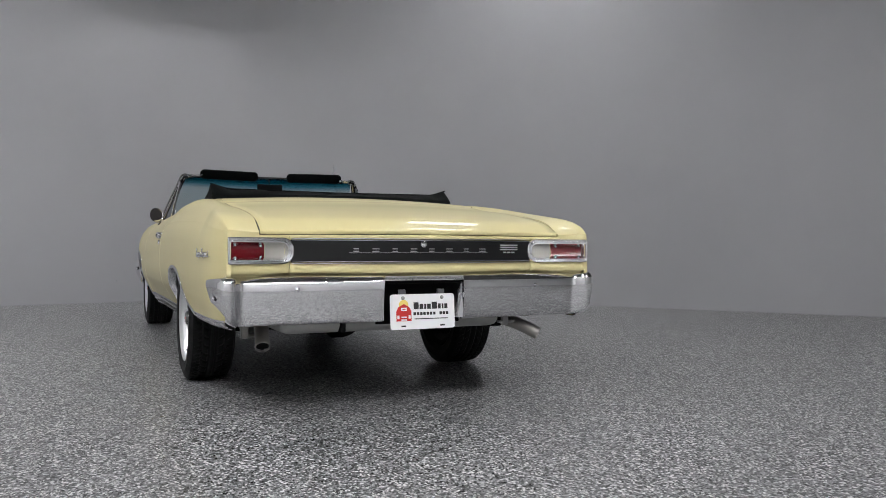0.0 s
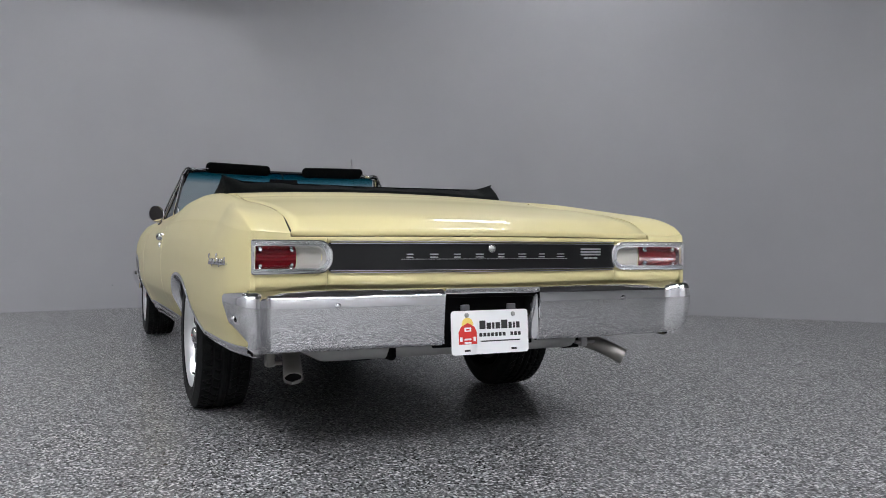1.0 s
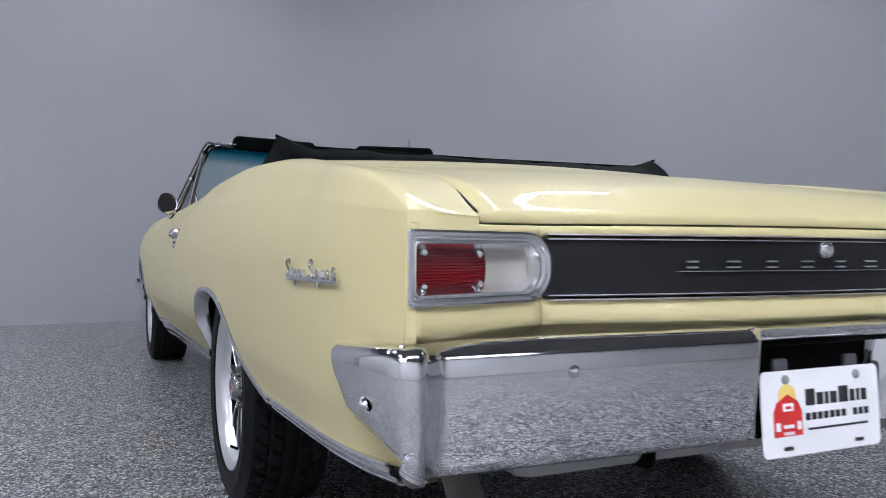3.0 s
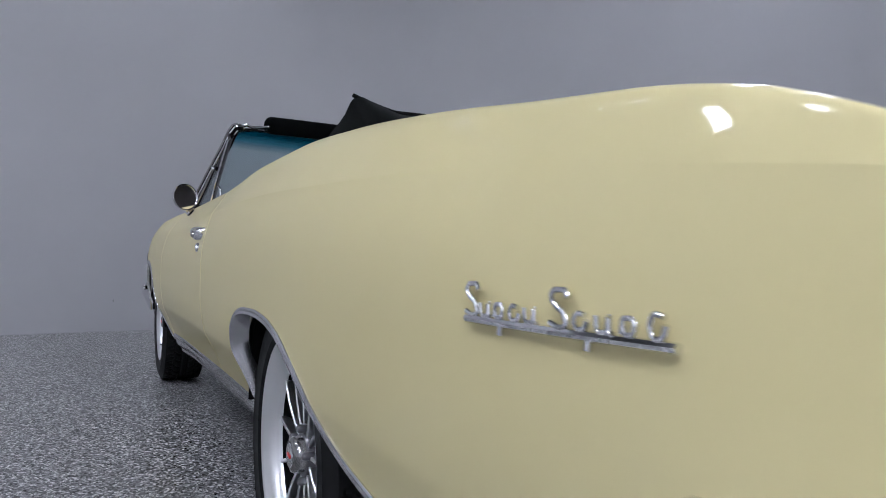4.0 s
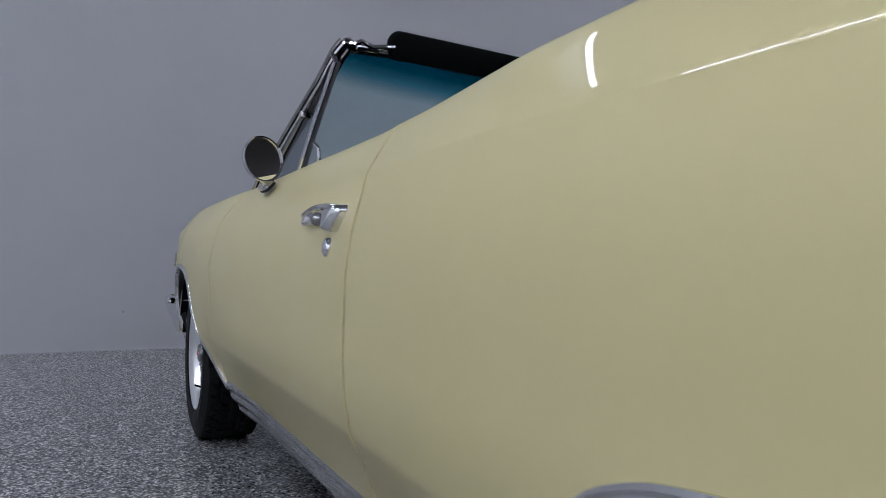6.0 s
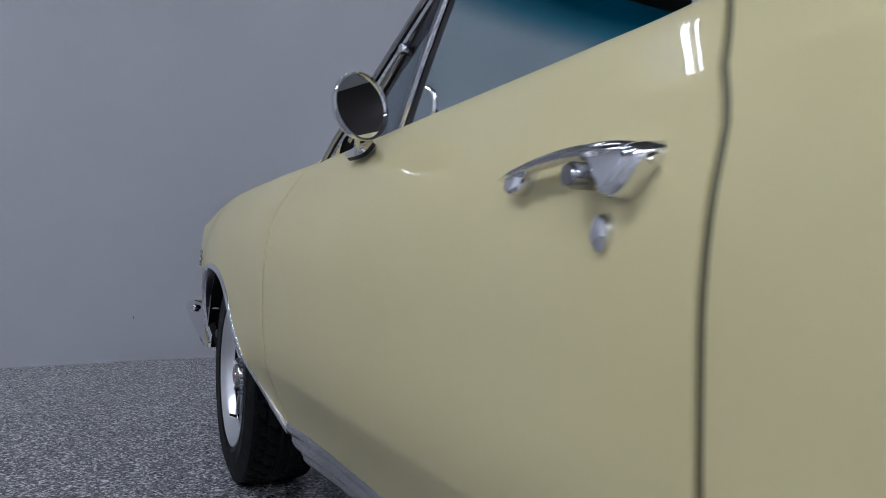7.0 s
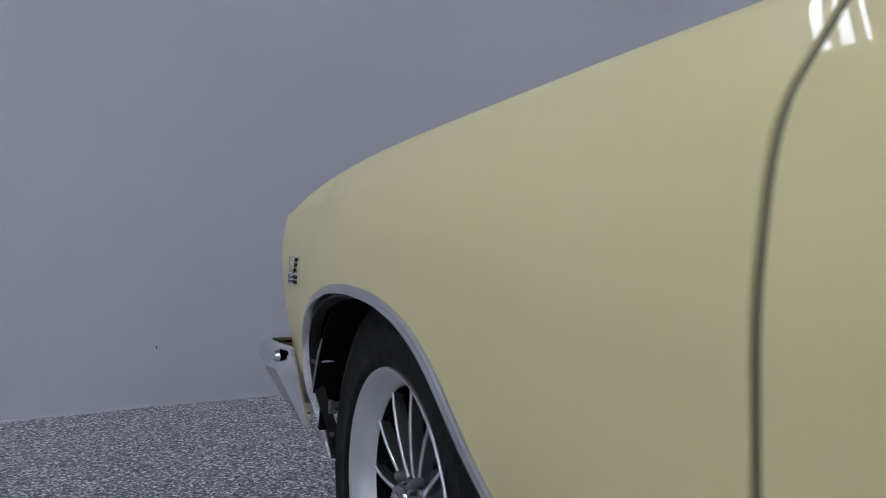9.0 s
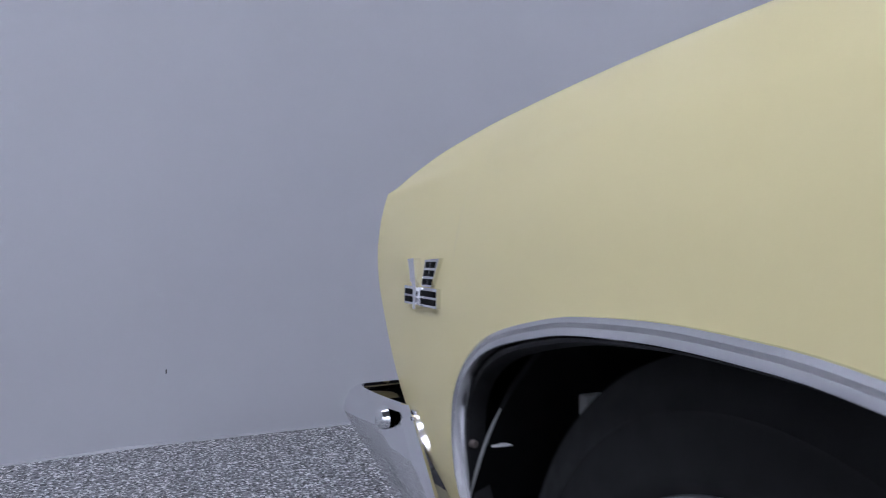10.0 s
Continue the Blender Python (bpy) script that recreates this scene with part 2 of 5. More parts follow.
def room_plan():
    """The foot of the wall: nearly straight ahead of the car, then round to a slanting side, and closed behind."""
    pts = [(-6.5, -9.0), (-6.5, 4.05)]
    pts += [(-5.9 - 0.6 * math.cos(a), 4.05 + 0.6 * math.sin(a)) for a in np.linspace(0, radians(82), 8)[1:]]
    pts += [(-3.5, 5.03), (-2.0, 5.26), (-1.0, 5.39)]
    turn, r = radians(47), 4.2
    x0 = 1.78 - r * math.tan(turn / 2)
    pts += [(x0 + r * math.sin(a), 5.42 - r + r * math.cos(a)) for a in np.linspace(0, turn, 22)]
    x, y = pts[-1]
    pts += [(x + d * math.cos(turn), y - d * math.sin(turn)) for d in (2.0, 4.0, 5.0, 7.0)]
    x, y = pts[-1]
    pts += [(x + 0.2, -9.0)]
    return pts


plan = room_plan()
far = [(x * 1.02, (y + 1) * 1.02 - 1 + 0.05) for x, y in plan]
def wall_run(a, b):
    return grid([[(*p, -0.05), (*p, ROOM_H), (*q, ROOM_H), (*q, -0.05)] for p, q in zip(plan[a:b], far[a:b])], closed=True, capped=True)


# Unseen wall on the left, pale to throw fill light at the flank.
part("left_wall", wall_run(0, 2), PALE_WALL, None, "unseen wall across from the car, made pale to bounce light", kind="structure", category="wall")
studio_wall = part("wall", wall_run(1, len(plan) - 2), WALL, None, "smooth matt grey painted curved studio wall", 30, kind="structure", category="wall")
part("scuff_mark", block((0.004, 0.002, 0.015), (-1.004, 5.3895, 0.25), 0.0005), SATIN, studio_wall)
part("side_wall", wall_run(len(plan) - 3, len(plan)), PALE_WALL, None, "plain pale grey wall beside the car", 30, kind="structure", category="wall")
# Added out of view: stands for the room's dark part in the door mirror.
part("mirror_dark_panel", block((0.06, 6.2, 1.65), (plan[-1][0] - 0.36, -4.4, 4.02), 0.01), DARK_PANEL, None, "unseen dark brown panel added for the door mirror to reflect", kind="structure", category="wall panel")
# Unseen wall at the back, pale for low bounce light under the tail.
part("back_wall", block((18.0, 0.15, ROOM_H + 0.05), (1.0, -8.6, ROOM_H / 2 - 0.025), 0), PALE_WALL, None, "unseen wall behind the car, made pale to bounce light", kind="structure", category="wall")
bm = grid([[(x, y, 0.0) for x in (-8, 0, 8, 12)] for y in (-10.5, -4, 2, 7.5)])
part("floor", bm, FLOOR, None, "grey speckled epoxy flake floor with soft sheen", kind="structure", category="floor")
edge = [(x * 0.998, (y + 1) * 0.998 - 1, 0.004 + 0.007 * abs(noise.noise((x * 9, y * 9, 0.3)))) for x, y in [(a[0] + (b[0] - a[0]) * t, a[1] + (b[1] - a[1]) * t) for a, b in zip(plan[8:], plan[9:]) for t in np.linspace(0, 1, 14)[:-1]]]
part("wall_base_seam", grid([[(x, y + 0.012, 0.0), (x, y, 0.001), (x, y + 0.004, z), (x, y + 0.02, z + 0.001)] for x, y, z in edge]), SEAM, None, "thin uneven pale caulk seam along the wall", kind="structure", category="trim")
bm = block((21, 18.5, 0.1), (1.5, -1.5, ROOM_H + 0.05), 0)
part("ceiling", bm, CEILING, None, "plain dark grey painted ceiling", kind="structure", category="ceiling")


def ceiling_lamp(glow, deep):
    skirts = [block((0.02, 1.24, deep), (x, 0, 0.06 - deep / 2), 0.004) for x in (-0.28, 0.28)] + [block((0.56, 0.02, deep), (0, y, 0.06 - deep / 2), 0.004) for y in (-0.62, 0.62)]
    lamp = part("ceiling_lamp", join(block((0.58, 1.26, 0.05), (0, 0, 0.06), 0.01), *skirts), HOUSING)
    for i in range(4):
        part("tube", block((0.06, 1.16, 0.03), (-0.195 + 0.13 * i, 0, 0.018), 0.012), glow, lamp, "bright white lamp tube")
    for y in (-0.5, 0.5):
        part("hanger", pipe([(0, y, 0.08), (0, y, 0.30)], 0.006, 6), STEEL, lamp)
    return tagged(lamp, "grey ceiling lamp with four bright tubes", "ceiling lamp", "ceiling lamps")


def strip_lamp():
    skirts = [block((0.006, 1.18, 0.05), (x, 0, 0.03), 0.002) for x in (-0.05, 0.05)]
    lamp = part("strip_lamp", join(block((0.11, 1.18, 0.04), (0, 0, 0.06), 0.008), *skirts), HOUSING)
    part("tube", block((0.036, 1.13, 0.03), (0, 0, 0.022), 0.012), STRIP_TUBE, lamp, "bright white lamp tube")
    for y in (-0.5, 0.5):
        part("hanger", pipe([(0, y, 0.08), (0, y, 0.30)], 0.006, 6), STEEL, lamp)
    return tagged(lamp, "narrow grey ceiling lamp with one bright tube", "ceiling lamp", "strip lamps")


LAMPS = [(2.8, 2.6), (1.9, 1.0), (-3.0, -3.4), (-3.7, 0.5), (-4.4, 2.8), (-4.4, -4.4), (-2.2, -5.4), (0.6, -6.2), (1.8, -5.0), (-0.2, -7.2), (-3.4, -6.6)]
for glow, deep, row in ((DIM_TUBE, 0.115, LAMPS[:2]), (TUBE, 0.11, LAMPS[2:])):
    first = ceiling_lamp(glow, deep)
    first.matrix_basis = pose(*row[0], 5.0, 0, 0, 90)
    for x, y in row[1:]:
        copy_thing(first, pose(x, y, 5.0, 0, 0, 90))
ceiling_lamp(LOW_TUBE, 0.34).matrix_basis = pose(-0.55, 4.50, 3.98, 0, 0, 90)
ceiling_lamp(LOW_TUBE, 0.11).matrix_basis = pose(6.55, -0.65, 4.55, 0, 0, 0)
strip = strip_lamp()
strip.matrix_basis = pose(-1.9, 3.25, 5.0)
copy_thing(strip, pose(-1.9, 4.44, 5.0))

# ---- the car: shape of the body ----
car = new("convertible_car")
car.matrix_basis = pose(0, 0, 0, -0.945, 0, 0)
tagged(car, "pale yellow two-door convertible with its black top folded down", "car")
half_width = spline([(-1.31, 0.841), (-1.25, 0.861), (-1.15, 0.883), (-1.0, 0.894), (-0.8, 0.897), (-0.5, 0.899), (0, 0.900), (1.0, 0.901), (2.1, 0.908), (2.6, 0.910), (2.85, 0.909), (3.0, 0.906), (3.15, 0.898), (3.3, 0.885), (3.476, 0.8675), (3.6, 0.856), (3.67, 0.850)])
crease_z = spline([(-1.31, 0.766), (-1.15, 0.783), (-1.0, 0.798), (-0.8, 0.815), (-0.5, 0.831), (-0.2, 0.843), (0.2, 0.855), (0.6, 0.858), (0.9, 0.850), (1.2, 0.836), (1.7, 0.818), (2.1, 0.824), (2.5, 0.834), (3.0, 0.836), (3.3, 0.832), (3.5, 0.828), (3.67, 0.824)])
top_x = spline([(-1.31, 0.834), (-1.25, 0.843), (-1.15, 0.843), (-1.0, 0.828), (-0.8, 0.795), (-0.5, 0.763), (-0.2, 0.750), (0.6, 0.745), (1.1, 0.735), (1.6, 0.735), (2.1, 0.75), (2.5, 0.77), (3.3, 0.778), (3.5, 0.79), (3.67, 0.815)])
top_z = spline([(-1.31, 0.768), (-1.27, 0.797), (-1.25, 0.806), (-1.18, 0.830), (-1.09, 0.848), (-0.95, 0.868), (-0.8, 0.890), (-0.65, 0.912), (-0.5, 0.931), (-0.2, 0.959), (0.2, 0.977), (0.6, 0.975), (0.9, 0.954), (1.1, 0.946), (1.6, 0.942), (2.1, 0.929), (2.5, 0.922), (3.0, 0.914), (3.3, 0.900), (3.5, 0.877), (3.6, 0.855), (3.67, 0.832)])
tuck = spline([(0.28, 0.126), (0.345, 0.088), (0.42, 0.0525), (0.474, 0.0225), (0.484, 0.0175), (0.492, 0.0148), (0.51, 0.0105), (0.55, 0.003), (0.60, 0.0), (0.68, 0.0), (0.75, 0.005), (0.80, 0.016), (0.85, 0.034)])
deck_z = spline([(-1.31, 0.767), (-1.283, 0.774), (-1.25, 0.790), (-1.19, 0.818), (-1.0, 0.855), (-0.8, 0.882), (-0.5, 0.914), (-0.42, 0.927), (-0.34, 0.946), (-0.24, 0.960), (-0.1, 0.969), (0.1, 0.972), (0.6, 0.975)])
tuck_share = spline([(-1.31, 0.45), (-0.25, 0.45), (0.45, 0.95), (0.8, 1.0), (1.9, 1.0), (2.3, 0.75), (2.6, 0.6), (3.67, 0.6)])
LID_X = 0.70
REAR_ARCH = [(-0.60, 0.398), (-0.53, 0.410), (-0.46, 0.425), (-0.40, 0.445), (-0.34, 0.472), (-0.28, 0.503), (-0.2, 0.543), (-0.1, 0.582), (0.0, 0.601), (0.1, 0.607), (0.2, 0.605), (0.28, 0.597), (0.34, 0.580), (0.38, 0.558), (0.41, 0.528), (0.43, 0.49), (0.437, 0.45), (0.441, 0.40), (0.443, 0.345)]
FRONT_ARCH = [(2.235, 0.345), (2.285, 0.378), (2.33, 0.408), (2.38, 0.438), (2.43, 0.462), (2.48, 0.490), (2.53, 0.529), (2.58, 0.573), (2.63, 0.613), (2.69, 0.646), (2.76, 0.669), (2.85, 0.684), (2.95, 0.689), (3.04, 0.686), (3.12, 0.675), (3.206, 0.655), (3.268, 0.622), (3.302, 0.575), (3.313, 0.52), (3.317, 0.45), (3.320, 0.345)]


def tail_y(x):
    a = abs(x)
    return -1.275 + 0.050 * (a / 0.56) ** 2 if a < 0.56 else -1.225 - 0.083 * min(1.0, (a - 0.56) / 0.27) ** 1.2


def smooth_line(pairs, n):
    """Points at even steps along a rounded line through pairs."""
    p = np.array(pairs, float)
    s = np.concatenate([[0], np.cumsum(np.hypot(*np.diff(p, axis=0).T))])
    fy, fz = spline(list(zip(s, p[:, 0]))), spline(list(zip(s, p[:, 1])))
    return [(fy(d), fz(d)) for d in np.linspace(0, s[-1], n)]


def side_x(y, z):
    """Half width of the body's flank at y and height z."""
    c = crease_z(y)
    t = min(max((z - 0.6) / (c - 0.6), 0), 1)
    ends = min(max((y + 1.31) / 0.45, 0.12), 1) * min(max((3.80 - y) / 0.5, 0.2), 1)
    return half_width(y) - (tuck(z) * tuck_share(y) if z < 0.6 else ends * tuck(0.6 + 0.25 * t))


BREAK = 0.487
front_y = spline([(0.34, 3.385), (0.435, 3.46), (0.535, 3.542), (0.581, 3.573), (0.645, 3.611), (0.701, 3.637), (0.743, 3.645), (0.785, 3.638), (0.827, 3.619), (0.90, 3.605)])
shoulder_in = spline([(0, 0), (0.17, 0.175), (0.33, 0.34), (0.45, 0.46), (0.58, 0.60), (0.76, 0.78), (1, 1)])
crisp_in = spline([(0, 0), (0.025, 0.025), (0.05, 0.05), (0.10, 0.10), (0.17, 0.17), (0.33, 0.33), (0.45, 0.45), (0.58, 0.585), (0.76, 0.78), (1, 1)])
crisp_up = spline([(0, 0), (0.025, 0.0455), (0.05, 0.0875), (0.10, 0.166), (0.17, 0.272), (0.33, 0.506), (0.45, 0.670), (0.58, 0.82), (0.76, 0.945), (1, 1)])
shoulder_up = spline([(0, 0), (0.17, 0.30), (0.33, 0.575), (0.45, 0.755), (0.58, 0.885), (0.76, 0.967), (1, 1)])


def flank(y, low):
    """The left flank's section at y, from low up over the crease to the top edge."""
    c = crease_z(y)
    mid = max(BREAK, low + 0.03)
    soft = min(max((y - 0.75) / 0.4, 0), 1)
    zs = [low + (mid - 0.010 - low) * j / 6 for j in range(6)] + [mid - 0.010, mid - 0.004, mid + 0.003] + [mid + 0.012 + (c - mid - 0.012) * j / 18 for j in range(18)] + [c - 0.0008 - 0.009 * soft, c]
    pts = [(side_x(y, z), z) for z in zs]
    xc, xt, zt = side_x(y, c), top_x(y), top_z(y)
    for u in [0.005 + 0.015 * soft, 0.025 + 0.016 * soft] + [j / 16 for j in range(1, 17)]:
        pts.append((xc - (xc - xt) * (soft * shoulder_in(u) + (1 - soft) * crisp_in(u)), c + (zt - c) * (soft * shoulder_up(u) + (1 - soft) * crisp_up(u))))
    for k in range(5):
        old = list(pts)
        for i in range(22, len(pts) - 12):
            pts[i] = tuple(b + 0.5 * soft * ((a + c_) / 2 - b) for a, b, c_ in zip(old[i - 1], old[i], old[i + 1]))
    return pts


def rear_gap(z):
    return 0.928 + 0.035 * min(max((0.52 - z) / 0.1, 0), 1.6) + 0.11 * max((z - 0.80) / 0.16, 0) ** 1.5


def front_gap(z):
    return 2.182 + 0.05 * min(max((0.53 - z) / 0.12, 0), 1.0) + 0.007 * math.exp(-((z - 0.815) / 0.06) ** 2)


def sheet(columns, inner, warp=None, shift=None, lip=False):
    """A body sheet from (y, low edge) columns, with extra inner points, on the left side."""
    rows = []
    for y, low in columns:
        row = []
        for x, z in flank(y, low) + inner(y):
            row.append((-x, (warp(y, z) if warp else y) + (shift(x, y, z) if shift else 0.0), z))
        rows.append(row)
    if lip:
        edge = rows[0]
        for k, drop in ((0.0015, 0.0025), (0.005, 0.0036), (0.018, 0.0036), (0.034, 0.0034)):
            row = []
            for x, y, z in edge:
                fx, fz = min(max((-x - 0.79) / 0.03, 0), 1), min(max((z - 0.752) / 0.012, 0), 1)
                row.append((x + min(k, 0.016) * fx, y - drop + 0.0036, z - k * fz))
            rows.insert(0, row)
    return grid(rows)


def end_shift(x, y, z):
    """Draws the rear end in to the tail panel, and forward behind the bumper."""
    near = min(max((-1.10 - y) / 0.21, 0), 1)
    if z < 0.58:
        return 0.055 * near * min((0.58 - z) / 0.012, 1)
    return (tail_y(x) - 0.004 + 1.31) * near


def quarter():
    arch = smooth_line(REAR_ARCH, 44)
    cols = [(y, 0.402 - 0.004 * (y + 1.31) / 0.70) for y in [-1.31, -1.306] + list(np.linspace(-1.29, -0.61, 21))] + arch + [(y, 0.345) for y in np.linspace(0.46, 0.923, 12)]

    def inner(y):
        z = min(deck_z(y), top_z(y) - 0.004) if y < 0.05 else top_z(y) - 0.006
        x0, x1, zt = top_x(y), LID_X + 0.006, top_z(y)
        out = []
        for j in range(1, 9):
            t = j / 8
            out.append((x0 + (x1 - x0) * t, zt + (z - zt) * t * t * (3 - 2 * t)))
        return out
    end = 0.923
    return sheet(cols, inner, lambda y, z: y + (rear_gap(z) - 0.928) * max(0, 1 - (end - y) / 0.4) ** 2,
                 end_shift, True)


def door():
    cols = [(y, 0.345) for y in np.linspace(0.933, 2.177, 40)]

    def inner(y):
        return [(top_x(y) - 0.012, top_z(y) - 0.002), (top_x(y) - 0.020, top_z(y) - 0.012), (top_x(y) - 0.021, top_z(y) - 0.08)]

    def warp(y, z):
        return y + (rear_gap(z) - 0.928) * max(0, 1 - (y - 0.933) / 0.5) ** 2 + (front_gap(z) - 2.182) * max(0, 1 - (2.177 - y) / 0.5) ** 2
    return sheet(cols, inner, warp)


def fender():
    arch = smooth_line(FRONT_ARCH, 48)
    cols = [(y, 0.345) for y in np.linspace(2.187, 2.228, 4)] + arch + [(y, 0.348 + 0.28 * max(0, y - 3.332)) for y in np.linspace(3.332, 3.67, 17)]

    def inner(y):
        x0, zt = top_x(y), top_z(y)
        return [(x0 + (0.718 - x0) * t, zt + 0.006 * math.sin(t * 1.6)) for t in (0.2, 0.4, 0.6, 0.8, 1.0)]
    return sheet(cols, inner, lambda y, z: y + (front_gap(z) - 2.182) * max(0, 1 - (y - 2.187) / 0.12) + (front_y(z) - 3.67) * max(0, (y - 3.27) / 0.40) ** 1.5)


quarter_l, quarter_r = both("quarter_panel", quarter(), PAINT, car, "glossy pale yellow rear quarter panel", thick=0.014, sharp=80)
door_l, door_r = both("door", door(), PAINT, car, "closed glossy pale yellow door", thick=0.014, sharp=80)
fender_l, fender_r = both("front_fender", fender(), PAINT, car, "glossy pale yellow front fender", thick=0.014, sharp=80)


def gap_shade(base, line, low):
    """An olive strip set back behind a door gap, its colour standing for the shade there."""
    rows = []
    for x, z in flank(base, low)[:-3]:
        y = line(z)
        rows.append([(-(x - 0.020), y - 0.020, z), (-(x - 0.0075), y - 0.0046, z), (-(x - 0.0030), y + 0.0049, z), (-(x - 0.020), y + 0.020, z)])
    return grid(rows)


both("door_gap_shade", gap_shade(0.928, rear_gap, 0.36), SHADED_JAMB, car, "olive strip coloured as the shaded yellow door jamb")
both("door_gap_shade", gap_shade(2.182, front_gap, 0.36), SHADED_JAMB, car, "olive strip coloured as the shaded yellow door jamb")


def crown(x, w, h):
    return h * (1 - (x / w) ** 2)


# deck behind the seats, trunk lid, hood
xs = np.linspace(-LID_X, LID_X, 33)
part("rear_deck", grid([[(x, y, deck_z(y) - 0.002 + crown(x, LID_X, 0.022)) for x in xs] for y in np.linspace(-0.40, -0.06, 12)]), PAINT, car, thick=0.012)
lid = []
for k in list(np.linspace(0, 0.97, 26)) + [0.985, 0.994, 1.0]:
    yy = -0.406 - k * 0.877
    lid.append([(x, -0.406 + k * (tail_y(x) + 0.406 + 0.006), deck_z(yy) + 0.002 + crown(x, LID_X, 0.022 - 0.016 * k)) for x in xs])
for d, z in ((0.0020, 0.7725), (-0.0005, 0.770), (-0.0010, 0.7665), (-0.0005, 0.7570), (0.002, 0.7550), (0.03, 0.7545)):
    lid.append([(x, tail_y(x) + d, z + crown(x, LID_X, 0.005)) for x in xs])
part("trunk_lid", grid(lid), PAINT, car, "closed pale yellow trunk lid", thick=0.010, sharp=130)
# A black strip along each side of the lid paints the gap's shade.
for side in (-1, 1):
    line = [(side * (LID_X + 0.003), y, deck_z(y) - 0.0035) for y in np.linspace(-0.41, -1.05, 16)]
    line += [(side * (LID_X + 0.003), -0.406 + k * (tail_y(LID_X) + 0.406 + 0.006), deck_z(-0.406 - k * 0.877) - 0.0035) for k in (0.78, 0.84, 0.89, 0.93, 0.96, 0.98, 0.995)]
    part("lid_gap_shade", pipe(line + [(side * (LID_X + 0.003), tail_y(LID_X) + 0.006, 0.757)], 0.0030, 8), RUBBER, car, "black strip standing for the shade in the lid gap")
hx = np.linspace(-0.712, 0.712, 33)
hood = [[(x, y + 0.10 * crown(x, 0.712, 1), top_z(y) + 0.003 + crown(x, 0.712, 0.035)) for x in hx] for y in np.linspace(2.26, 3.56, 26)]
part("hood", grid(hood), PAINT, car, "closed pale yellow hood", thick=0.012)
cowl = [[(x, (2.43 - 0.26 * (x / 0.80) ** 2) * (1 - t) + (2.252 + 0.10 * crown(x, 0.712, 1)) * t, top_z(2.26) - 0.004 + crown(x, 0.712, 0.035)) for x in hx] for t in np.linspace(0, 1, 6)]
part("cowl_panel", grid(cowl), PAINT, car, thick=0.012)


# tail panel between the quarter panels: a middle sheet and an extension at each end
TAIL = ((0.56, 0.035), (0.576, 0.032), (0.588, 0.020), (0.594, 0.004), (0.598, -0.001), (0.612, -0.004), (0.626, -0.002), (0.634, 0.0), (0.640, 0.012), (0.650, 0.026), (0.729, 0.026), (0.736, 0.012), (0.742, 0.0), (0.750, 0.0), (0.7525, 0.002), (0.753, 0.02), (0.753, 0.09))


def tail_sheet(xs_):
    return grid([[(x, tail_y(x) + d, z + 0.004 * max(0, 1 - (x / 0.7) ** 2) * (z > 0.74)) for x in xs_] for z, d in TAIL])


part("tail_panel", tail_sheet(list(np.linspace(-0.573, 0.573, 41))), PAINT, car, thick=0.01, sharp=130)
both("tail_extension", tail_sheet(list(np.linspace(-0.826, -0.5755, 16))), PAINT, car, thick=0.01, sharp=130)

bm = grid([[(x, tail_y(x) - 0.003, z) for x in np.linspace(-0.57, 0.57, 40)] for z in (0.640, 0.67, 0.70, 0.735)])
black_panel = part("rear_trim_panel", bm, SATIN, car, "satin black panel between the tail lamps", thick=0.004)


def strip(z0, z1, x0, x1, proud, n=30):
    rows = []
    for x in np.linspace(x0, x1, n):
        y = tail_y(x)
        rows.append([(x, y + 0.004, z0), (x, y - proud * 0.7, z0 + 0.001), (x, y - proud, z0 + 0.3 * (z1 - z0)), (x, y - proud, z0 + 0.7 * (z1 - z0)), (x, y - proud * 0.7, z1 - 0.001), (x, y + 0.004, z1)])
    return grid(rows, closed=True, capped=True)


for z0, z1 in ((0.730, 0.7355), (0.737, 0.7430), (0.640, 0.6455), (0.633, 0.6385)):
    part("trim_strip", strip(z0, z1, -0.565, 0.565, 0.010), CHROME, black_panel, "chrome trim strip")

x0, x1, n = -0.33, 0.33, 8
part("badge_bar", strip(0.6785, 0.6812, x0, x1, 0.009), BRIGHT, black_panel, "thin chrome badge bar")
for i in range(n):
    x = x0 + 0.03 + (x1 - x0 - 0.06) * i / (n - 1)
    w = 0.030 if i % 2 else 0.024
    part("badge_mark", join(block((w, 0.006, 0.0032), (x, tail_y(x) - 0.008, 0.6965), 0.001), block((w, 0.006, 0.0032), (x, tail_y(x) - 0.008, 0.6865), 0.001)), BRIGHT, black_panel)
for x in (0.422, 0.472):
    for z in (0.694, 0.704, 0.714):
        part("badge_mark", block((0.045, 0.006, 0.0064), (x, tail_y(x) - 0.008, z), 0.0015), BRIGHT, black_panel)
for x in (0.424, 0.447, 0.470):
    part("badge_mark", block((0.017, 0.005, 0.007), (x, tail_y(x) - 0.007, 0.681), 0.002), BRIGHT, black_panel)
part("trunk_lock", lathe([(0.0, -0.012), (0.010, -0.012), (0.014, -0.009), (0.016, -0.004), (0.017, 0.004)], 20, "y", (0.005, tail_y(0) - 0.004, 0.717)), CHROME, car, "round chrome trunk lock")


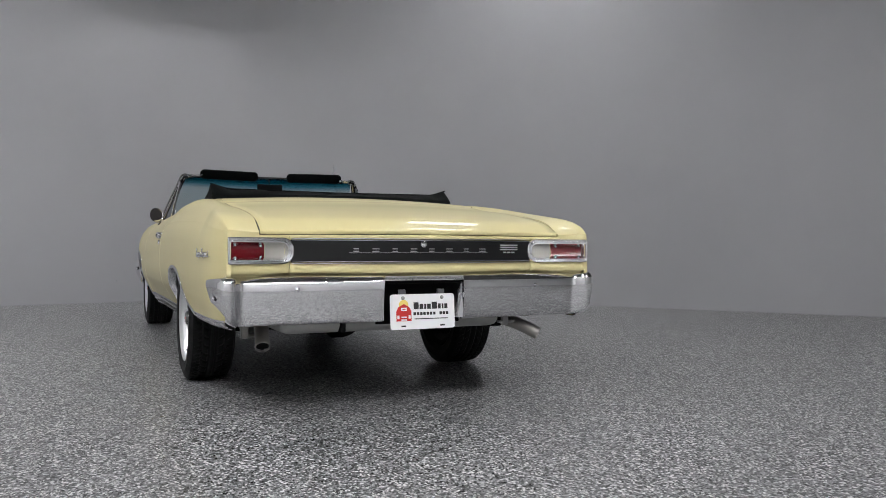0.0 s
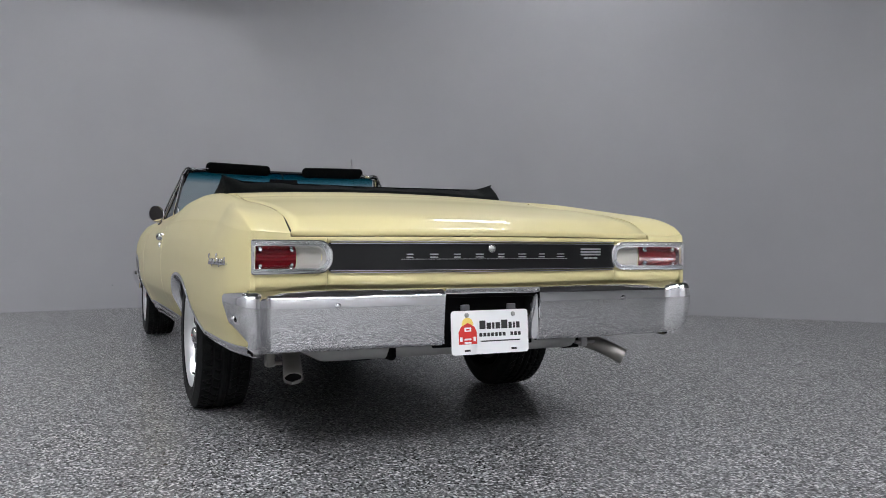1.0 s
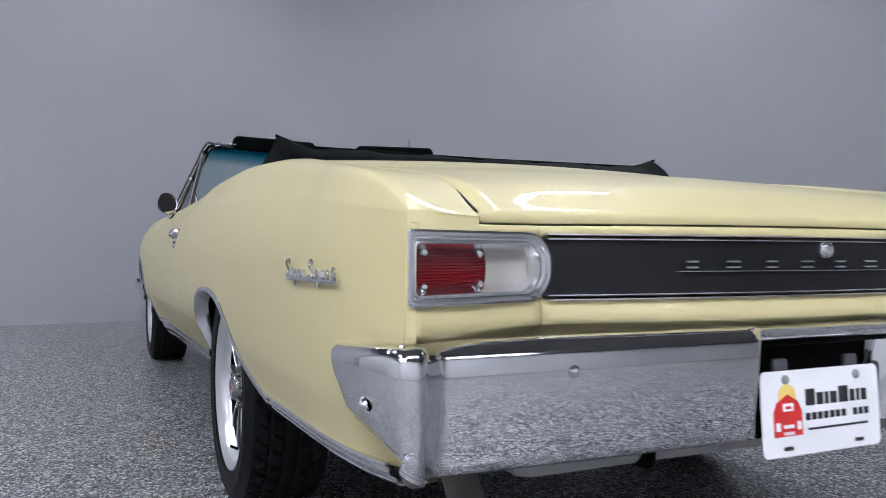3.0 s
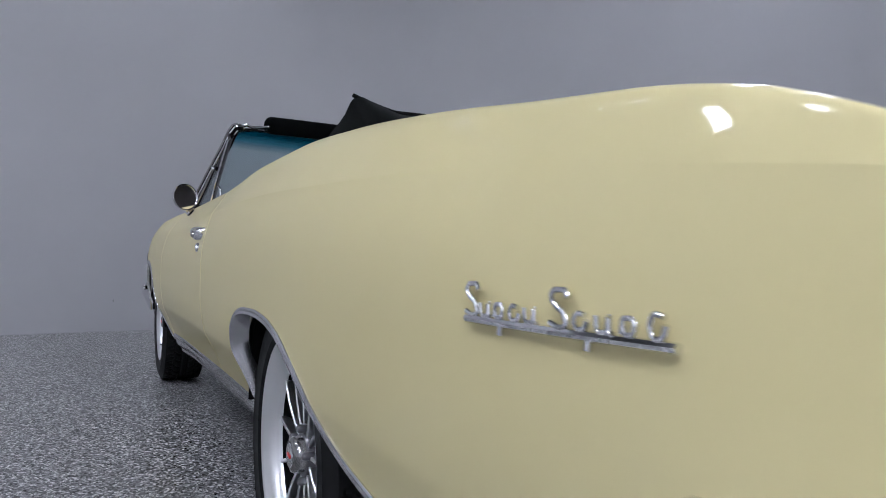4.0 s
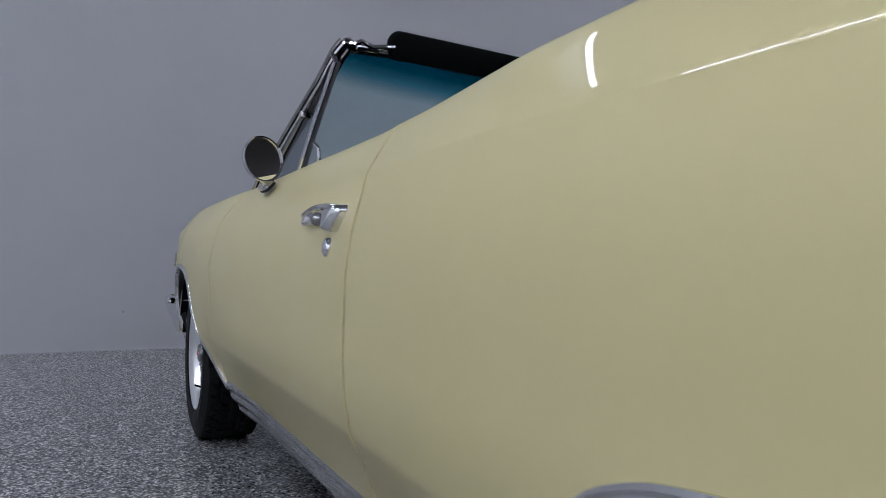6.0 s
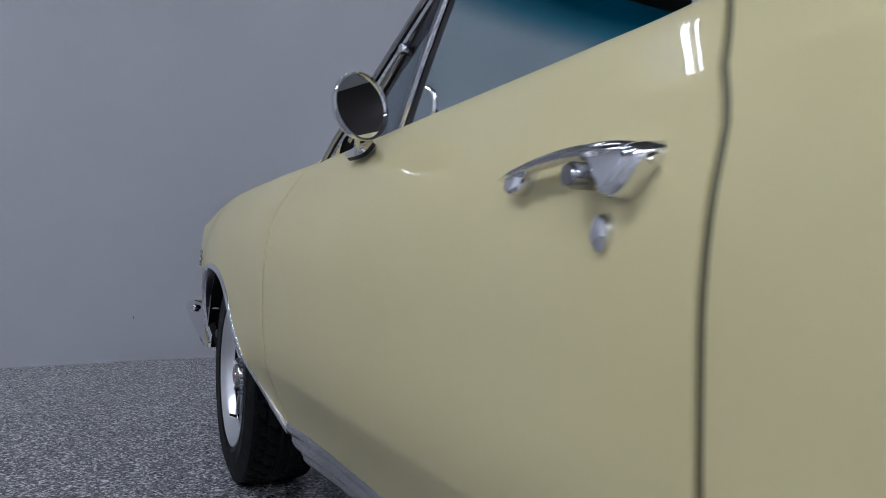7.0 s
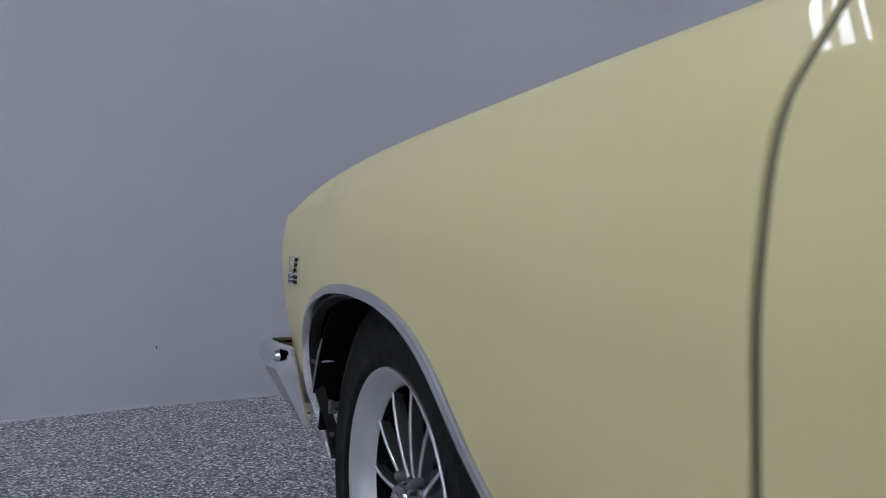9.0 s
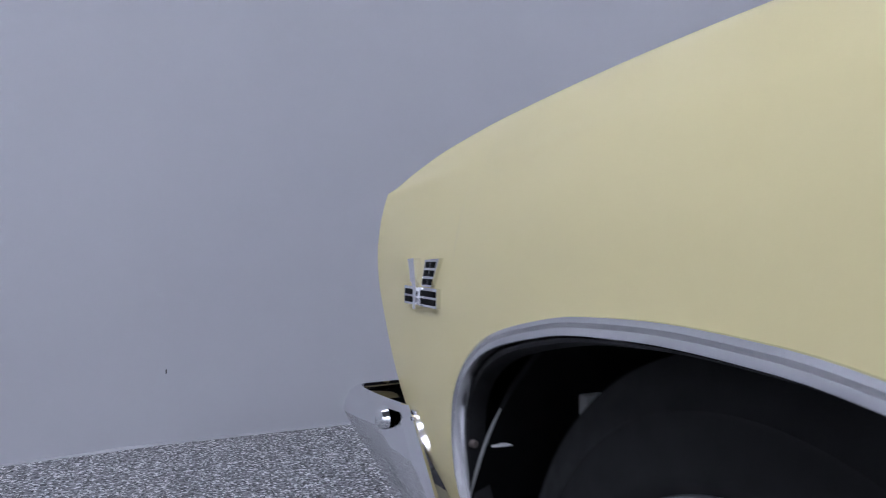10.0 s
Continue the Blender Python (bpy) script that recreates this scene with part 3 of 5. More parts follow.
# ---- tail lamps ----
def ring_points(x0, x1, z0, z1, inner_r, outer_r, n=8):
    """A rectangle whose ends at x1 are round and at x0 nearly square."""
    pts = []
    for cx, cz, r, a0 in ((x1, z1, inner_r, 90), (x1, z0, inner_r, 0), (x0, z0, outer_r, -90), (x0, z1, outer_r, -180)):
        sx = -1 if cx == x1 else 1
        sz = -1 if cz == z1 else 1
        for k in range(n + 1):
            a = radians(a0 - 90 * k / n)
            pts.append((cx + sx * r + r * math.cos(a), cz + sz * r + r * math.sin(a)))
    return pts


def lamp_ring(outer, inner, depth):
    rows = []
    for t, d in ((0, 0.012), (0.0, -0.3), (0.06, -0.8), (0.16, -1.0), (0.30, -0.95), (0.38, -0.5), (0.46, -0.45), (0.54, -0.8), (0.64, -0.85), (0.80, 0.1), (1.0, 2.0)):
        d = d * depth if t + abs(d) > 0.1 else d
        rows.append([(a + (c - a) * t, tail_y(a) + d, b + (e - b) * t) for (a, b), (c, e) in zip(outer, inner)])
    return grid(rows, closed=True)


def tail_lamp(side):
    outer = ring_points(-0.838, -0.556, 0.633, 0.7440, 0.048, 0.006)
    inner = ring_points(-0.822, -0.594, 0.662, 0.7105, 0.022, 0.006)
    bms = [("bezel", lamp_ring(outer, inner, 0.012), SATIN_CHROME, "moulded chrome bezel")]
    red = grid([[(x, tail_y(x) + 0.021 - 0.006 * math.sin(math.pi * k / 24) - 0.0016 * (k % 2), 0.660 + 0.0525 * k / 24) for x in np.linspace(-0.827, -0.681, 5)] for k in range(25)])
    clear = grid([[(x, tail_y(x) + 0.021 - 0.004 * math.sin(math.pi * k / 12), 0.660 + 0.0525 * k / 12) for x in np.linspace(-0.679, -0.592, 9)] for k in range(13)])
    bms += [("red_lens", red, RED_LENS, "ribbed red lens"), ("clear_lens", clear, CLEAR_LENS, "milky clear lens")]
    for x, z in ((-0.70, 0.708), (-0.70, 0.664), (-0.806, 0.710), (-0.806, 0.662)):
        bms.append(("screw", lathe([(0, -0.024), (0.004, -0.0235), (0.006, -0.020), (0.0065, -0.010)], 12, "y", (x, tail_y(x) + 0.024, z)), CHROME, ""))
    root = None
    for name, bm, mat, label in bms:
        if side > 0:
            bm2 = mirrored(bm)
            bm.free()
            bm = bm2
        if root is None:
            root = part("tail_lamp", bm, mat, car, "rectangular chrome tail lamp with red and clear lens", sharp=30)
        else:
            part(name, bm, mat, root, label, sharp=25)


tail_lamp(-1)
tail_lamp(1)


# ---- rear bumper and plate ----
def face_y(x):
    """The bumper's face: slightly bowed, with an ear at each end."""
    a = abs(x)
    u = min(max((a - 0.770) / 0.060, 0), 1)
    return -1.302 + 0.018 * (a / 0.8) ** 2 - 0.048 * u * u * (3 - 2 * u)


LOWER = [(0.7, 0.007), (0.5, 0.004), (0.3, -0.001), (0.12, -0.007), (0.03, -0.014), (0.0, -0.022), (0.0, -0.036)]
MIDDLE = [(1.0, -0.034), (0.996, -0.022), (0.980, -0.014), (0.955, -0.008), (0.925, -0.002), (0.895, 0.004), (0.865, 0.0065)] + LOWER
EAR = [(1.0, -0.056), (1.0, -0.026), (0.996, -0.014), (0.985, -0.006), (0.955, -0.001), (0.90, 0.004), (0.86, 0.006)] + LOWER


def rear_bumper():
    left = []
    for t in np.linspace(0, 1, 12):
        n = Vector((-0.158, -0.004 - 0.060 * t)).normalized()
        left.append((-0.893 + 0.004 * t + 0.030 * t * t, -1.165 - 0.158 * t, n.x, n.y))
    left += [(-0.847 - 0.013 * math.cos(a), -1.317 - 0.013 * math.sin(a), -math.cos(a), -math.sin(a)) for a in np.linspace(0.5, math.pi / 2, 7)]
    left += [(x, face_y(x), 0, -1) for x in list(np.linspace(-0.838, -0.74, 22)) + [-0.72, -0.70, -0.68] + list(np.linspace(-0.645, -0.215, 16)) + [-0.205, -0.196, -0.188, -0.184]]
    path = left + [(x, face_y(x), 0, -1) for x in np.linspace(-0.17, 0.17, 12)] + [(-x, y, -nx, ny) for x, y, nx, ny in left[::-1]]
    rows = []
    for x, y, nx, ny in path:
        run = max(0.0, abs(x) - 0.80) + max(0.0, y + 1.30) if abs(x) > 0.8 else 0.0
        low = 0.386 + 0.115 * max(min(1.0, run / 0.225) ** 2.6, 0.75 * min(1.0, max(0.0, abs(x) - 0.74) / 0.15) ** 3) if abs(x) > 0.186 else 0.556
        high = 0.584 - 0.008 * max(0, (y + 1.30) / 0.135)
        ear = min(max((abs(x) - 0.765) / 0.06, 0), 1)
        ear = ear * ear * (3 - 2 * ear)
        row = []
        for (t0, o0), (t1, o1) in zip(MIDDLE, EAR):
            t, o = t0 + (t1 - t0) * ear, o0 + (o1 - o0) * ear
            o = max(o, -0.022) if abs(x) > 0.80 else o
            row.append((x + nx * o, y + ny * o, low + (high - low) * t))
        rows.append(row)
    return grid(rows)


bumper = part("rear_bumper", rear_bumper(), CHROME, car, "wide chrome rear bumper with wrapped ends", sharp=40, thick=0.006)
for x, z in ((-0.56, 0.531), (0.56, 0.531)):
    part("bolt", lathe([(0, -0.008), (0.006, -0.0075), (0.009, -0.005), (0.011, 0.004)], 18, "y", (x, face_y(x) - 0.006, z)), CHROME, bumper, "round chrome bumper bolt")
for sx in (-1, 1):
    part("bolt", lathe([(0, sx * 0.007), (0.006, sx * 0.0065), (0.010, sx * 0.004), (0.012, sx * -0.002)], 18, "x", (sx * 0.883, -1.262, 0.500)), CHROME, bumper)
recess = part("plate_recess", join(block((0.40, 0.012, 0.20), (0, -1.225, 0.47), 0.004), block((0.36, 0.05, 0.012), (0, -1.255, 0.552), 0.004)), BLACK, bumper, "black plate recess")
for x in (-0.188, 0.188):
    s = 1 if x > 0 else -1
    part("recess_side", grid([[(x, -1.298, z), (x - s * 0.004, -1.294, z), (x - s * 0.020 - s * 0.1 * (0.548 - z), -1.240, z), (x - s * 0.010 - s * 0.1 * (0.548 - z), -1.236, z), (x + s * 0.004, -1.280, z)] for z in np.linspace(0.392, 0.552, 9)], True, True), CHROME, bumper)
plate_m = pose(0.002, -1.278, 0.424, -4, 0, 0)
plate = part("licence_plate", outline(ring_points(-0.1525, 0.1525, -0.076, 0.076, 0.012, 0.012, 4), 0.002), WHITE, car, "white plate with red picture and black print", place=plate_m)


def on_plate(name, x0, x1, z0, z1, mat, label="", lift=0.0012):
    part(name, block((x1 - x0, lift, z1 - z0), ((x0 + x1) / 2, -lift / 2 - 0.0002, (z0 + z1) / 2), 0.0004, 1), mat, plate, label)


barn = [(-0.125, -0.040), (-0.125, 0.002), (-0.116, 0.020), (-0.090, 0.034), (-0.064, 0.020), (-0.055, 0.002), (-0.055, -0.040)]
part("yellow_mark", outline([(-0.090 + 0.022 * math.cos(a), 0.030 + 0.022 * math.sin(a)) for a in np.linspace(0, 2 * math.pi, 25)[:-1]], -0.0008), YELLOW, plate, "pale yellow round mark")
part("red_mark", outline(barn, -0.0014), RED, plate, "red house-shaped mark")
for x0, x1, z0, z1 in ((-0.103, -0.077, 0.004, 0.018), (-0.103, -0.077, -0.038, -0.020), (-0.121, -0.111, -0.030, -0.015), (-0.069, -0.059, -0.030, -0.015)):
    on_plate("white_mark", x0, x1, z0, z1, WHITE, lift=0.0024)
for x0, x1, z0, z1 in ((-0.103, -0.077, -0.032, -0.026), (-0.097, -0.083, 0.008, 0.013)):
    on_plate("red_mark", x0, x1, z0, z1, RED, lift=0.0032)
for i, w in enumerate((0.028, 0.022, 0.014, 0.022, 0.030, 0.018, 0.013, 0.019)):
    x = -0.045 + sum((0.028, 0.022, 0.014, 0.022, 0.030, 0.018, 0.013, 0.019)[:i]) + 0.0015
    tall = 0.030 if i in (0, 4) else 0.022
    on_plate("dark_mark", x, x + w - 0.0045, 0.010, 0.010 + tall, INK)
for i in range(11):
    x = -0.045 + 0.0155 * i
    if i != 7:
        on_plate("dark_mark", x, x + 0.0115, -0.016, -0.003, INK)
on_plate("dark_mark", -0.040, 0.118, -0.034, -0.030, INK)
for x in (-0.092, 0.092):
    part("bolt", lathe([(0, -0.006), (0.005, -0.0055), (0.008, -0.003), (0.009, 0.001)], 14, "y", (x, 0, 0.060)), STEEL, plate)
    part("slot", block((0.022, 0.0016, 0.007), (x, -0.0009, -0.062), 0.003), INK, plate)
    part("bracket", block((0.034, 0.012, 0.030), (x, 0.012, 0.082), 0.004), GUN, plate)


# ---- brightwork on the flanks ----
def along(line, section, close=False):
    """Sweeps (outward, proud) pairs along a line on the left flank; outward is away from the opening."""
    rows = []
    n = len(line)
    for i, (y, z) in enumerate(line):
        a, b = line[max(i - 1, 0)], line[min(i + 1, n - 1)]
        dy, dz = b[0] - a[0], b[1] - a[1]
        d = math.hypot(dy, dz) or 1
        ny, nz = -dz / d, dy / d
        row = []
        for o, p in section:
            yy, zz = y + ny * o, z + nz * o
            row.append((-(side_x(yy, max(zz, 0.29)) + p), yy, zz))
        rows.append(row)
    return grid(rows, closed=close)


ARCH = [(0.003, -0.002), (0.002, 0.002), (-0.002, 0.0045), (-0.006, 0.0035), (-0.009, 0.005), (-0.012, 0.005), (-0.0138, 0.001), (-0.016, -0.040)]
both("wheel_arch_trim", along(smooth_line(REAR_ARCH, 70), ARCH), TRIM, car, "bright wheel arch moulding", thick=0.002, sharp=30)
both("wheel_arch_trim", along(smooth_line(FRONT_ARCH, 76), ARCH[:-1] + [(-0.015, -0.010)]), TRIM, car, "bright wheel arch moulding", thick=0.002, sharp=30)
both("arch_liner", along(smooth_line(FRONT_ARCH, 60), [(-0.0125, -0.009), (-0.016, -0.011), (-0.0185, -0.026), (-0.0195, -0.029)]), SATIN, car, "black liner inside the front arch", thick=0.002)
for side in (-1, 1):
    for y, z in ((3.291, 0.534), (3.296, 0.392)):
        part("liner_bolt", lathe([(0.0, -0.005), (0.003, -0.0045), (0.0045, -0.002), (0.005, 0.003)], 12, "y", (side * (side_x(y, z) - 0.015), y, z)), RUST, car, "rusty liner bolt")
    part("liner_edge", pipe([(side * 0.868, 2.882 + 0.448 * math.sqrt(1 - ((z - 0.33) / 0.40) ** 2), z) for z in np.linspace(0.478, 0.582, 8)], 0.0022, 6, [0.4, 0.8, 1, 1, 1, 1, 0.8, 0.4]), STEEL, car, "thin bare metal edge of the liner")
    part("liner_tab", pipe([(side * 0.866, 3.270, 0.537), (side * 0.858, 3.268, 0.5375), (side * 0.847, 3.266, 0.537), (side * 0.836, 3.264, 0.535)], 0.0036, 8, [0.5, 1.0, 0.9, 0.15]), WHITE, car, "small white tab")
    part("liner_clip", join(block((0.010, 0.010, 0.022), (side * 0.840, 3.272, 0.452), 0.003), block((0.016, 0.006, 0.006), (side * 0.838, 3.268, 0.441), 0.002)), GUN, car, "dark metal clip")
ROCKER = [(0.010, -0.002), (0.009, 0.004), (0.004, 0.006), (0.0, 0.004), (-0.004, 0.002), (-0.010, 0.002), (-0.014, 0.006), (-0.020, 0.007), (-0.026, 0.006), (-0.030, 0.001), (-0.036, 0.001), (-0.040, 0.004), (-0.048, 0.000), (-0.052, -0.012)]


def rocker(y0, y1, z0, z1, drop):
    rows = []
    for y in np.linspace(y0, y1, 30):
        z = z0 + (z1 - z0) * (y - y0) / (y1 - y0)
        x = side_x(y, z)
        rows.append([(-(x + p + 0.55 * min(o, 0) * drop), y, z + o * drop) for o, p in ROCKER])
    return grid(rows)


both("rocker_trim", rocker(0.436, 2.228, 0.347, 0.347, 1.7), TRIM, car, "bright ribbed rocker moulding", thick=0.002, sharp=30)
both("lower_trim", rocker(-1.24, -0.595, 0.404, 0.400, 0.6), TRIM, car, "bright moulding under the quarter panel", thick=0.002, sharp=30)


def inner_sill():
    return grid([[(-0.755, y, 0.36), (-0.735, y, 0.30), (-0.71, y, 0.245), (-0.60, y, 0.235), (-0.55, y, 0.25)] for y in np.linspace(0.42, 2.26, 8)])


both("sill", inner_sill(), BLACK, car, "black underside of the sill", thick=0.01)


# wheel wells
def well(y0, z0, r, x_in, x_out, start=6, long=1.05, steps=20):
    rows = []
    for i in range(steps + 1):
        a = radians(start + (174 - start) * i / steps)
        rows.append([(-x, y0 + r * long * math.cos(a), z0 + r * math.sin(a)) for x in np.linspace(x_in, x_out, 4)])
    return grid(rows)


def well_back(y0, z0, r, x, bottom=0.35):
    rows = [[(-x, y0 + r * math.cos(radians(a)), z0 + r * math.sin(radians(a))), (-x, y0 + r * math.cos(radians(a)), bottom)] for a in range(0, 181, 10)]
    return grid(rows)


for y0, r, edge in ((0.0, 0.43, 0.842), (2.89, 0.40, 0.866)):
    both("wheel_well", well(y0, 0.33, r, 0.50, edge, *((20, 1.12) if y0 > 1 else (4, 1.05))), BLACK, car, "black wheel well", thick=0.006)
    both("inner_well", well_back(y0, 0.33, r * 1.04, 0.50), BLACK, car, "black inner wheel well", thick=0.006)


def flat_plate(x0, x1, y0, y1, z0, z1, bevel=0.01):
    return block((x1 - x0, y1 - y0, z1 - z0), ((x0 + x1) / 2, (y0 + y1) / 2, (z0 + z1) / 2), bevel)


# front inner bracket behind the front arch, seen through the opening
both("splash_guard", join(flat_plate(-0.855, -0.835, 3.302, 3.316, 0.40, 0.62, 0.004), flat_plate(-0.845, -0.70, 3.32, 3.33, 0.45, 0.68, 0.003)), BLACK, car, "black splash guard")
both("bracket_tab", join(flat_plate(-0.828, -0.790, 3.285, 3.305, 0.543, 0.546, 0.001), flat_plate(-0.797, -0.770, 3.185, 3.20, 0.568, 0.596, 0.003)), STEEL, car, "bare metal bracket tab")

# ---- under the car ----
part("floor_pan", join(flat_plate(-0.56, 0.56, 0.40, 2.46, 0.20, 0.24), flat_plate(-0.49, 0.49, -0.45, 3.5, 0.34, 0.40), flat_plate(-0.78, 0.78, -1.22, -0.45, 0.40, 0.43), flat_plate(-0.70, 0.70, 3.25, 3.6, 0.38, 0.42)), BLACK, car, "black floor pan and frame")
part("frame_rail", join(flat_plate(-0.47, -0.39, -1.15, 0.6, 0.33, 0.42), flat_plate(0.39, 0.47, -1.15, 0.6, 0.33, 0.42)), BLACK, car)
tank = part("fuel_tank", block((1.04, 0.46, 0.12), (-0.09, -0.98, 0.398), 0.045, 4), STEEL, car, "grey metal fuel tank")
for x in (-0.34, 0.12):
    part("tank_strap", block((0.03, 0.472, 0.13), (x, -0.98, 0.398), 0.045, 4), BLACK, tank)
part("rear_axle", join(lathe([(0, -0.66), (0.042, -0.66), (0.042, -0.14), (0.09, -0.10), (0.145, -0.03), (0.145, 0.03), (0.09, 0.10), (0.042, 0.14), (0.042, 0.66), (0, 0.66)], 24, "x", (0, 0, 0.325)), lathe([(0, -0.17), (0.10, -0.16), (0.135, -0.09), (0.135, 0.0)], 24, "y", (0, 0, 0.325))), BLACK, car, "black rear axle with differential")
part("muffler", join(block((0.20, 0.50, 0.13), (-0.40, 0.62, 0.25), 0.05, 3), block((0.20, 0.50, 0.13), (0.40, 0.62, 0.25), 0.05, 3)), STEEL, car)


def bend(points, n=6):
    p = [Vector(q) for q in points]
    s = list(range(len(p)))
    f = [spline([(a, q[k]) for a, q in zip(s, p)]) for k in range(3)]
    return [tuple(g(t) for g in f) for t in np.linspace(0, len(p) - 1, n * (len(p) - 1) + 1)]


def exhaust(points):
    line = bend(points)
    d = (Vector(line[-1]) - Vector(line[-2])).normalized()
    p = Vector(line[-1])
    bm = pipe(line[:-1] + [tuple(p - d * 0.03)], 0.030, 18)
    turn = d.to_track_quat("Z", "Y").to_matrix().to_4x4()
    tip = lathe([(0.0305, -0.034), (0.0310, -0.002), (0.0315, 0.002), (0.0285, 0.003), (0.027, -0.004), (0.027, -0.026), (0.0, -0.027)], 20, "z")
    tip.transform(Matrix.Translation(p) @ turn)
    return join(bm, tip), p, d


left, mouth_l, way_l = exhaust([(-0.52, -0.5, 0.40), (-0.60, -0.85, 0.405), (-0.650, -1.02, 0.385), (-0.664, -1.11, 0.350), (-0.674, -1.175, 0.292)])
def mouth_shade(p, d, owner):
    # Black disc near the tip, painted in for the dark of the hollow pipe.
    disc = lathe([(0.0, -0.004), (0.0268, -0.004), (0.0268, -0.012), (0.0, -0.012)], 20, "z")
    disc.transform(Matrix.Translation(p) @ Vector(d).normalized().to_track_quat("Z", "Y").to_matrix().to_4x4())
    part("mouth_shade", disc, BLACK, owner, "black disc standing for the shade inside the pipe")


tail_l = part("tailpipe", left, PIPE_STEEL, car, "dull steel tailpipe turned down")
right, mouth_r, way_r = exhaust([(0.50, -0.45, 0.40), (0.50, -0.85, 0.385), (0.505, -1.05, 0.365), (0.55, -1.15, 0.34), (0.625, -1.215, 0.295)])
tail_r = part("tailpipe", right, PIPE_STEEL, car, "dull steel tailpipe turned outwards")
mouth_shade(mouth_l, way_l, tail_l)
mouth_shade(mouth_r, way_r, tail_r)
part("hanger", join(flat_plate(-0.745, -0.715, -1.10, -1.06, 0.32, 0.40, 0.006), flat_plate(-0.74, -0.69, -1.095, -1.075, 0.325, 0.34, 0.006)), PIPE_STEEL, tail_l)
part("hanger", join(flat_plate(0.46, 0.49, -1.17, -1.13, 0.335, 0.39, 0.006), flat_plate(0.44, 0.58, -1.165, -1.145, 0.345, 0.358, 0.005)), STEEL, tail_r)


# ---- wheels ----
def tyre_mesh(width, rim):
    """A tyre on the x axis for a rim of that share of the usual size, its outer side towards -x, with cut tread."""
    h = width / 2
    tall = (0.3275 - 0.234 * rim) / (0.3275 - 0.234)
    side = [(0.234, 0.80 * h), (0.238, 0.90 * h), (0.248, 0.965 * h), (0.253, 0.985 * h), (0.256, 0.975 * h), (0.272, 1.0 * h), (0.286, 0.995 * h), (0.290, 1.005 * h), (0.293, 0.985 * h), (0.306, 0.945 * h), (0.316, 0.895 * h)]
    side = [(0.3275 - (0.3275 - r) * tall, d) for r, d in side]
    n = 29
    steps = 420
    rows = []
    for i in range(steps):
        a = 2 * math.pi * i / steps
        row = [(-d, r * math.cos(a), r * math.sin(a)) for r, d in side]
        for j in range(n):
            v = -1 + 2 * j / (n - 1)
            r = 0.3275 - 0.0045 * abs(v) ** 3
            ring = min(abs(v - c) for c in (-0.56, -0.18, 0.18, 0.56)) < 0.045
            lean = 7.0 * abs(v) + (3.5 if v > 0 else 0)
            cut = ((a * 42 / (2 * math.pi) + lean / 4) % 1.0) < (0.17 if 0.2 < abs(v) < 0.86 else 0.0)
            fine = 0.62 < abs(v) < 0.8 and ((a * 84 / (2 * math.pi) + 0.3) % 1.0) < 0.16
            if ring or cut:
                r -= 0.007
            elif fine:
                r -= 0.003
            row.append((0.86 * h * v, r * math.cos(a), r * math.sin(a)))
        row += [(d, r * math.cos(a), r * math.sin(a)) for r, d in side[::-1]]
        rows.append(row)
    rows.append(rows[0])
    bm = grid(rows)
    bmesh.ops.remove_doubles(bm, verts=bm.verts, dist=1e-6)
    return bm


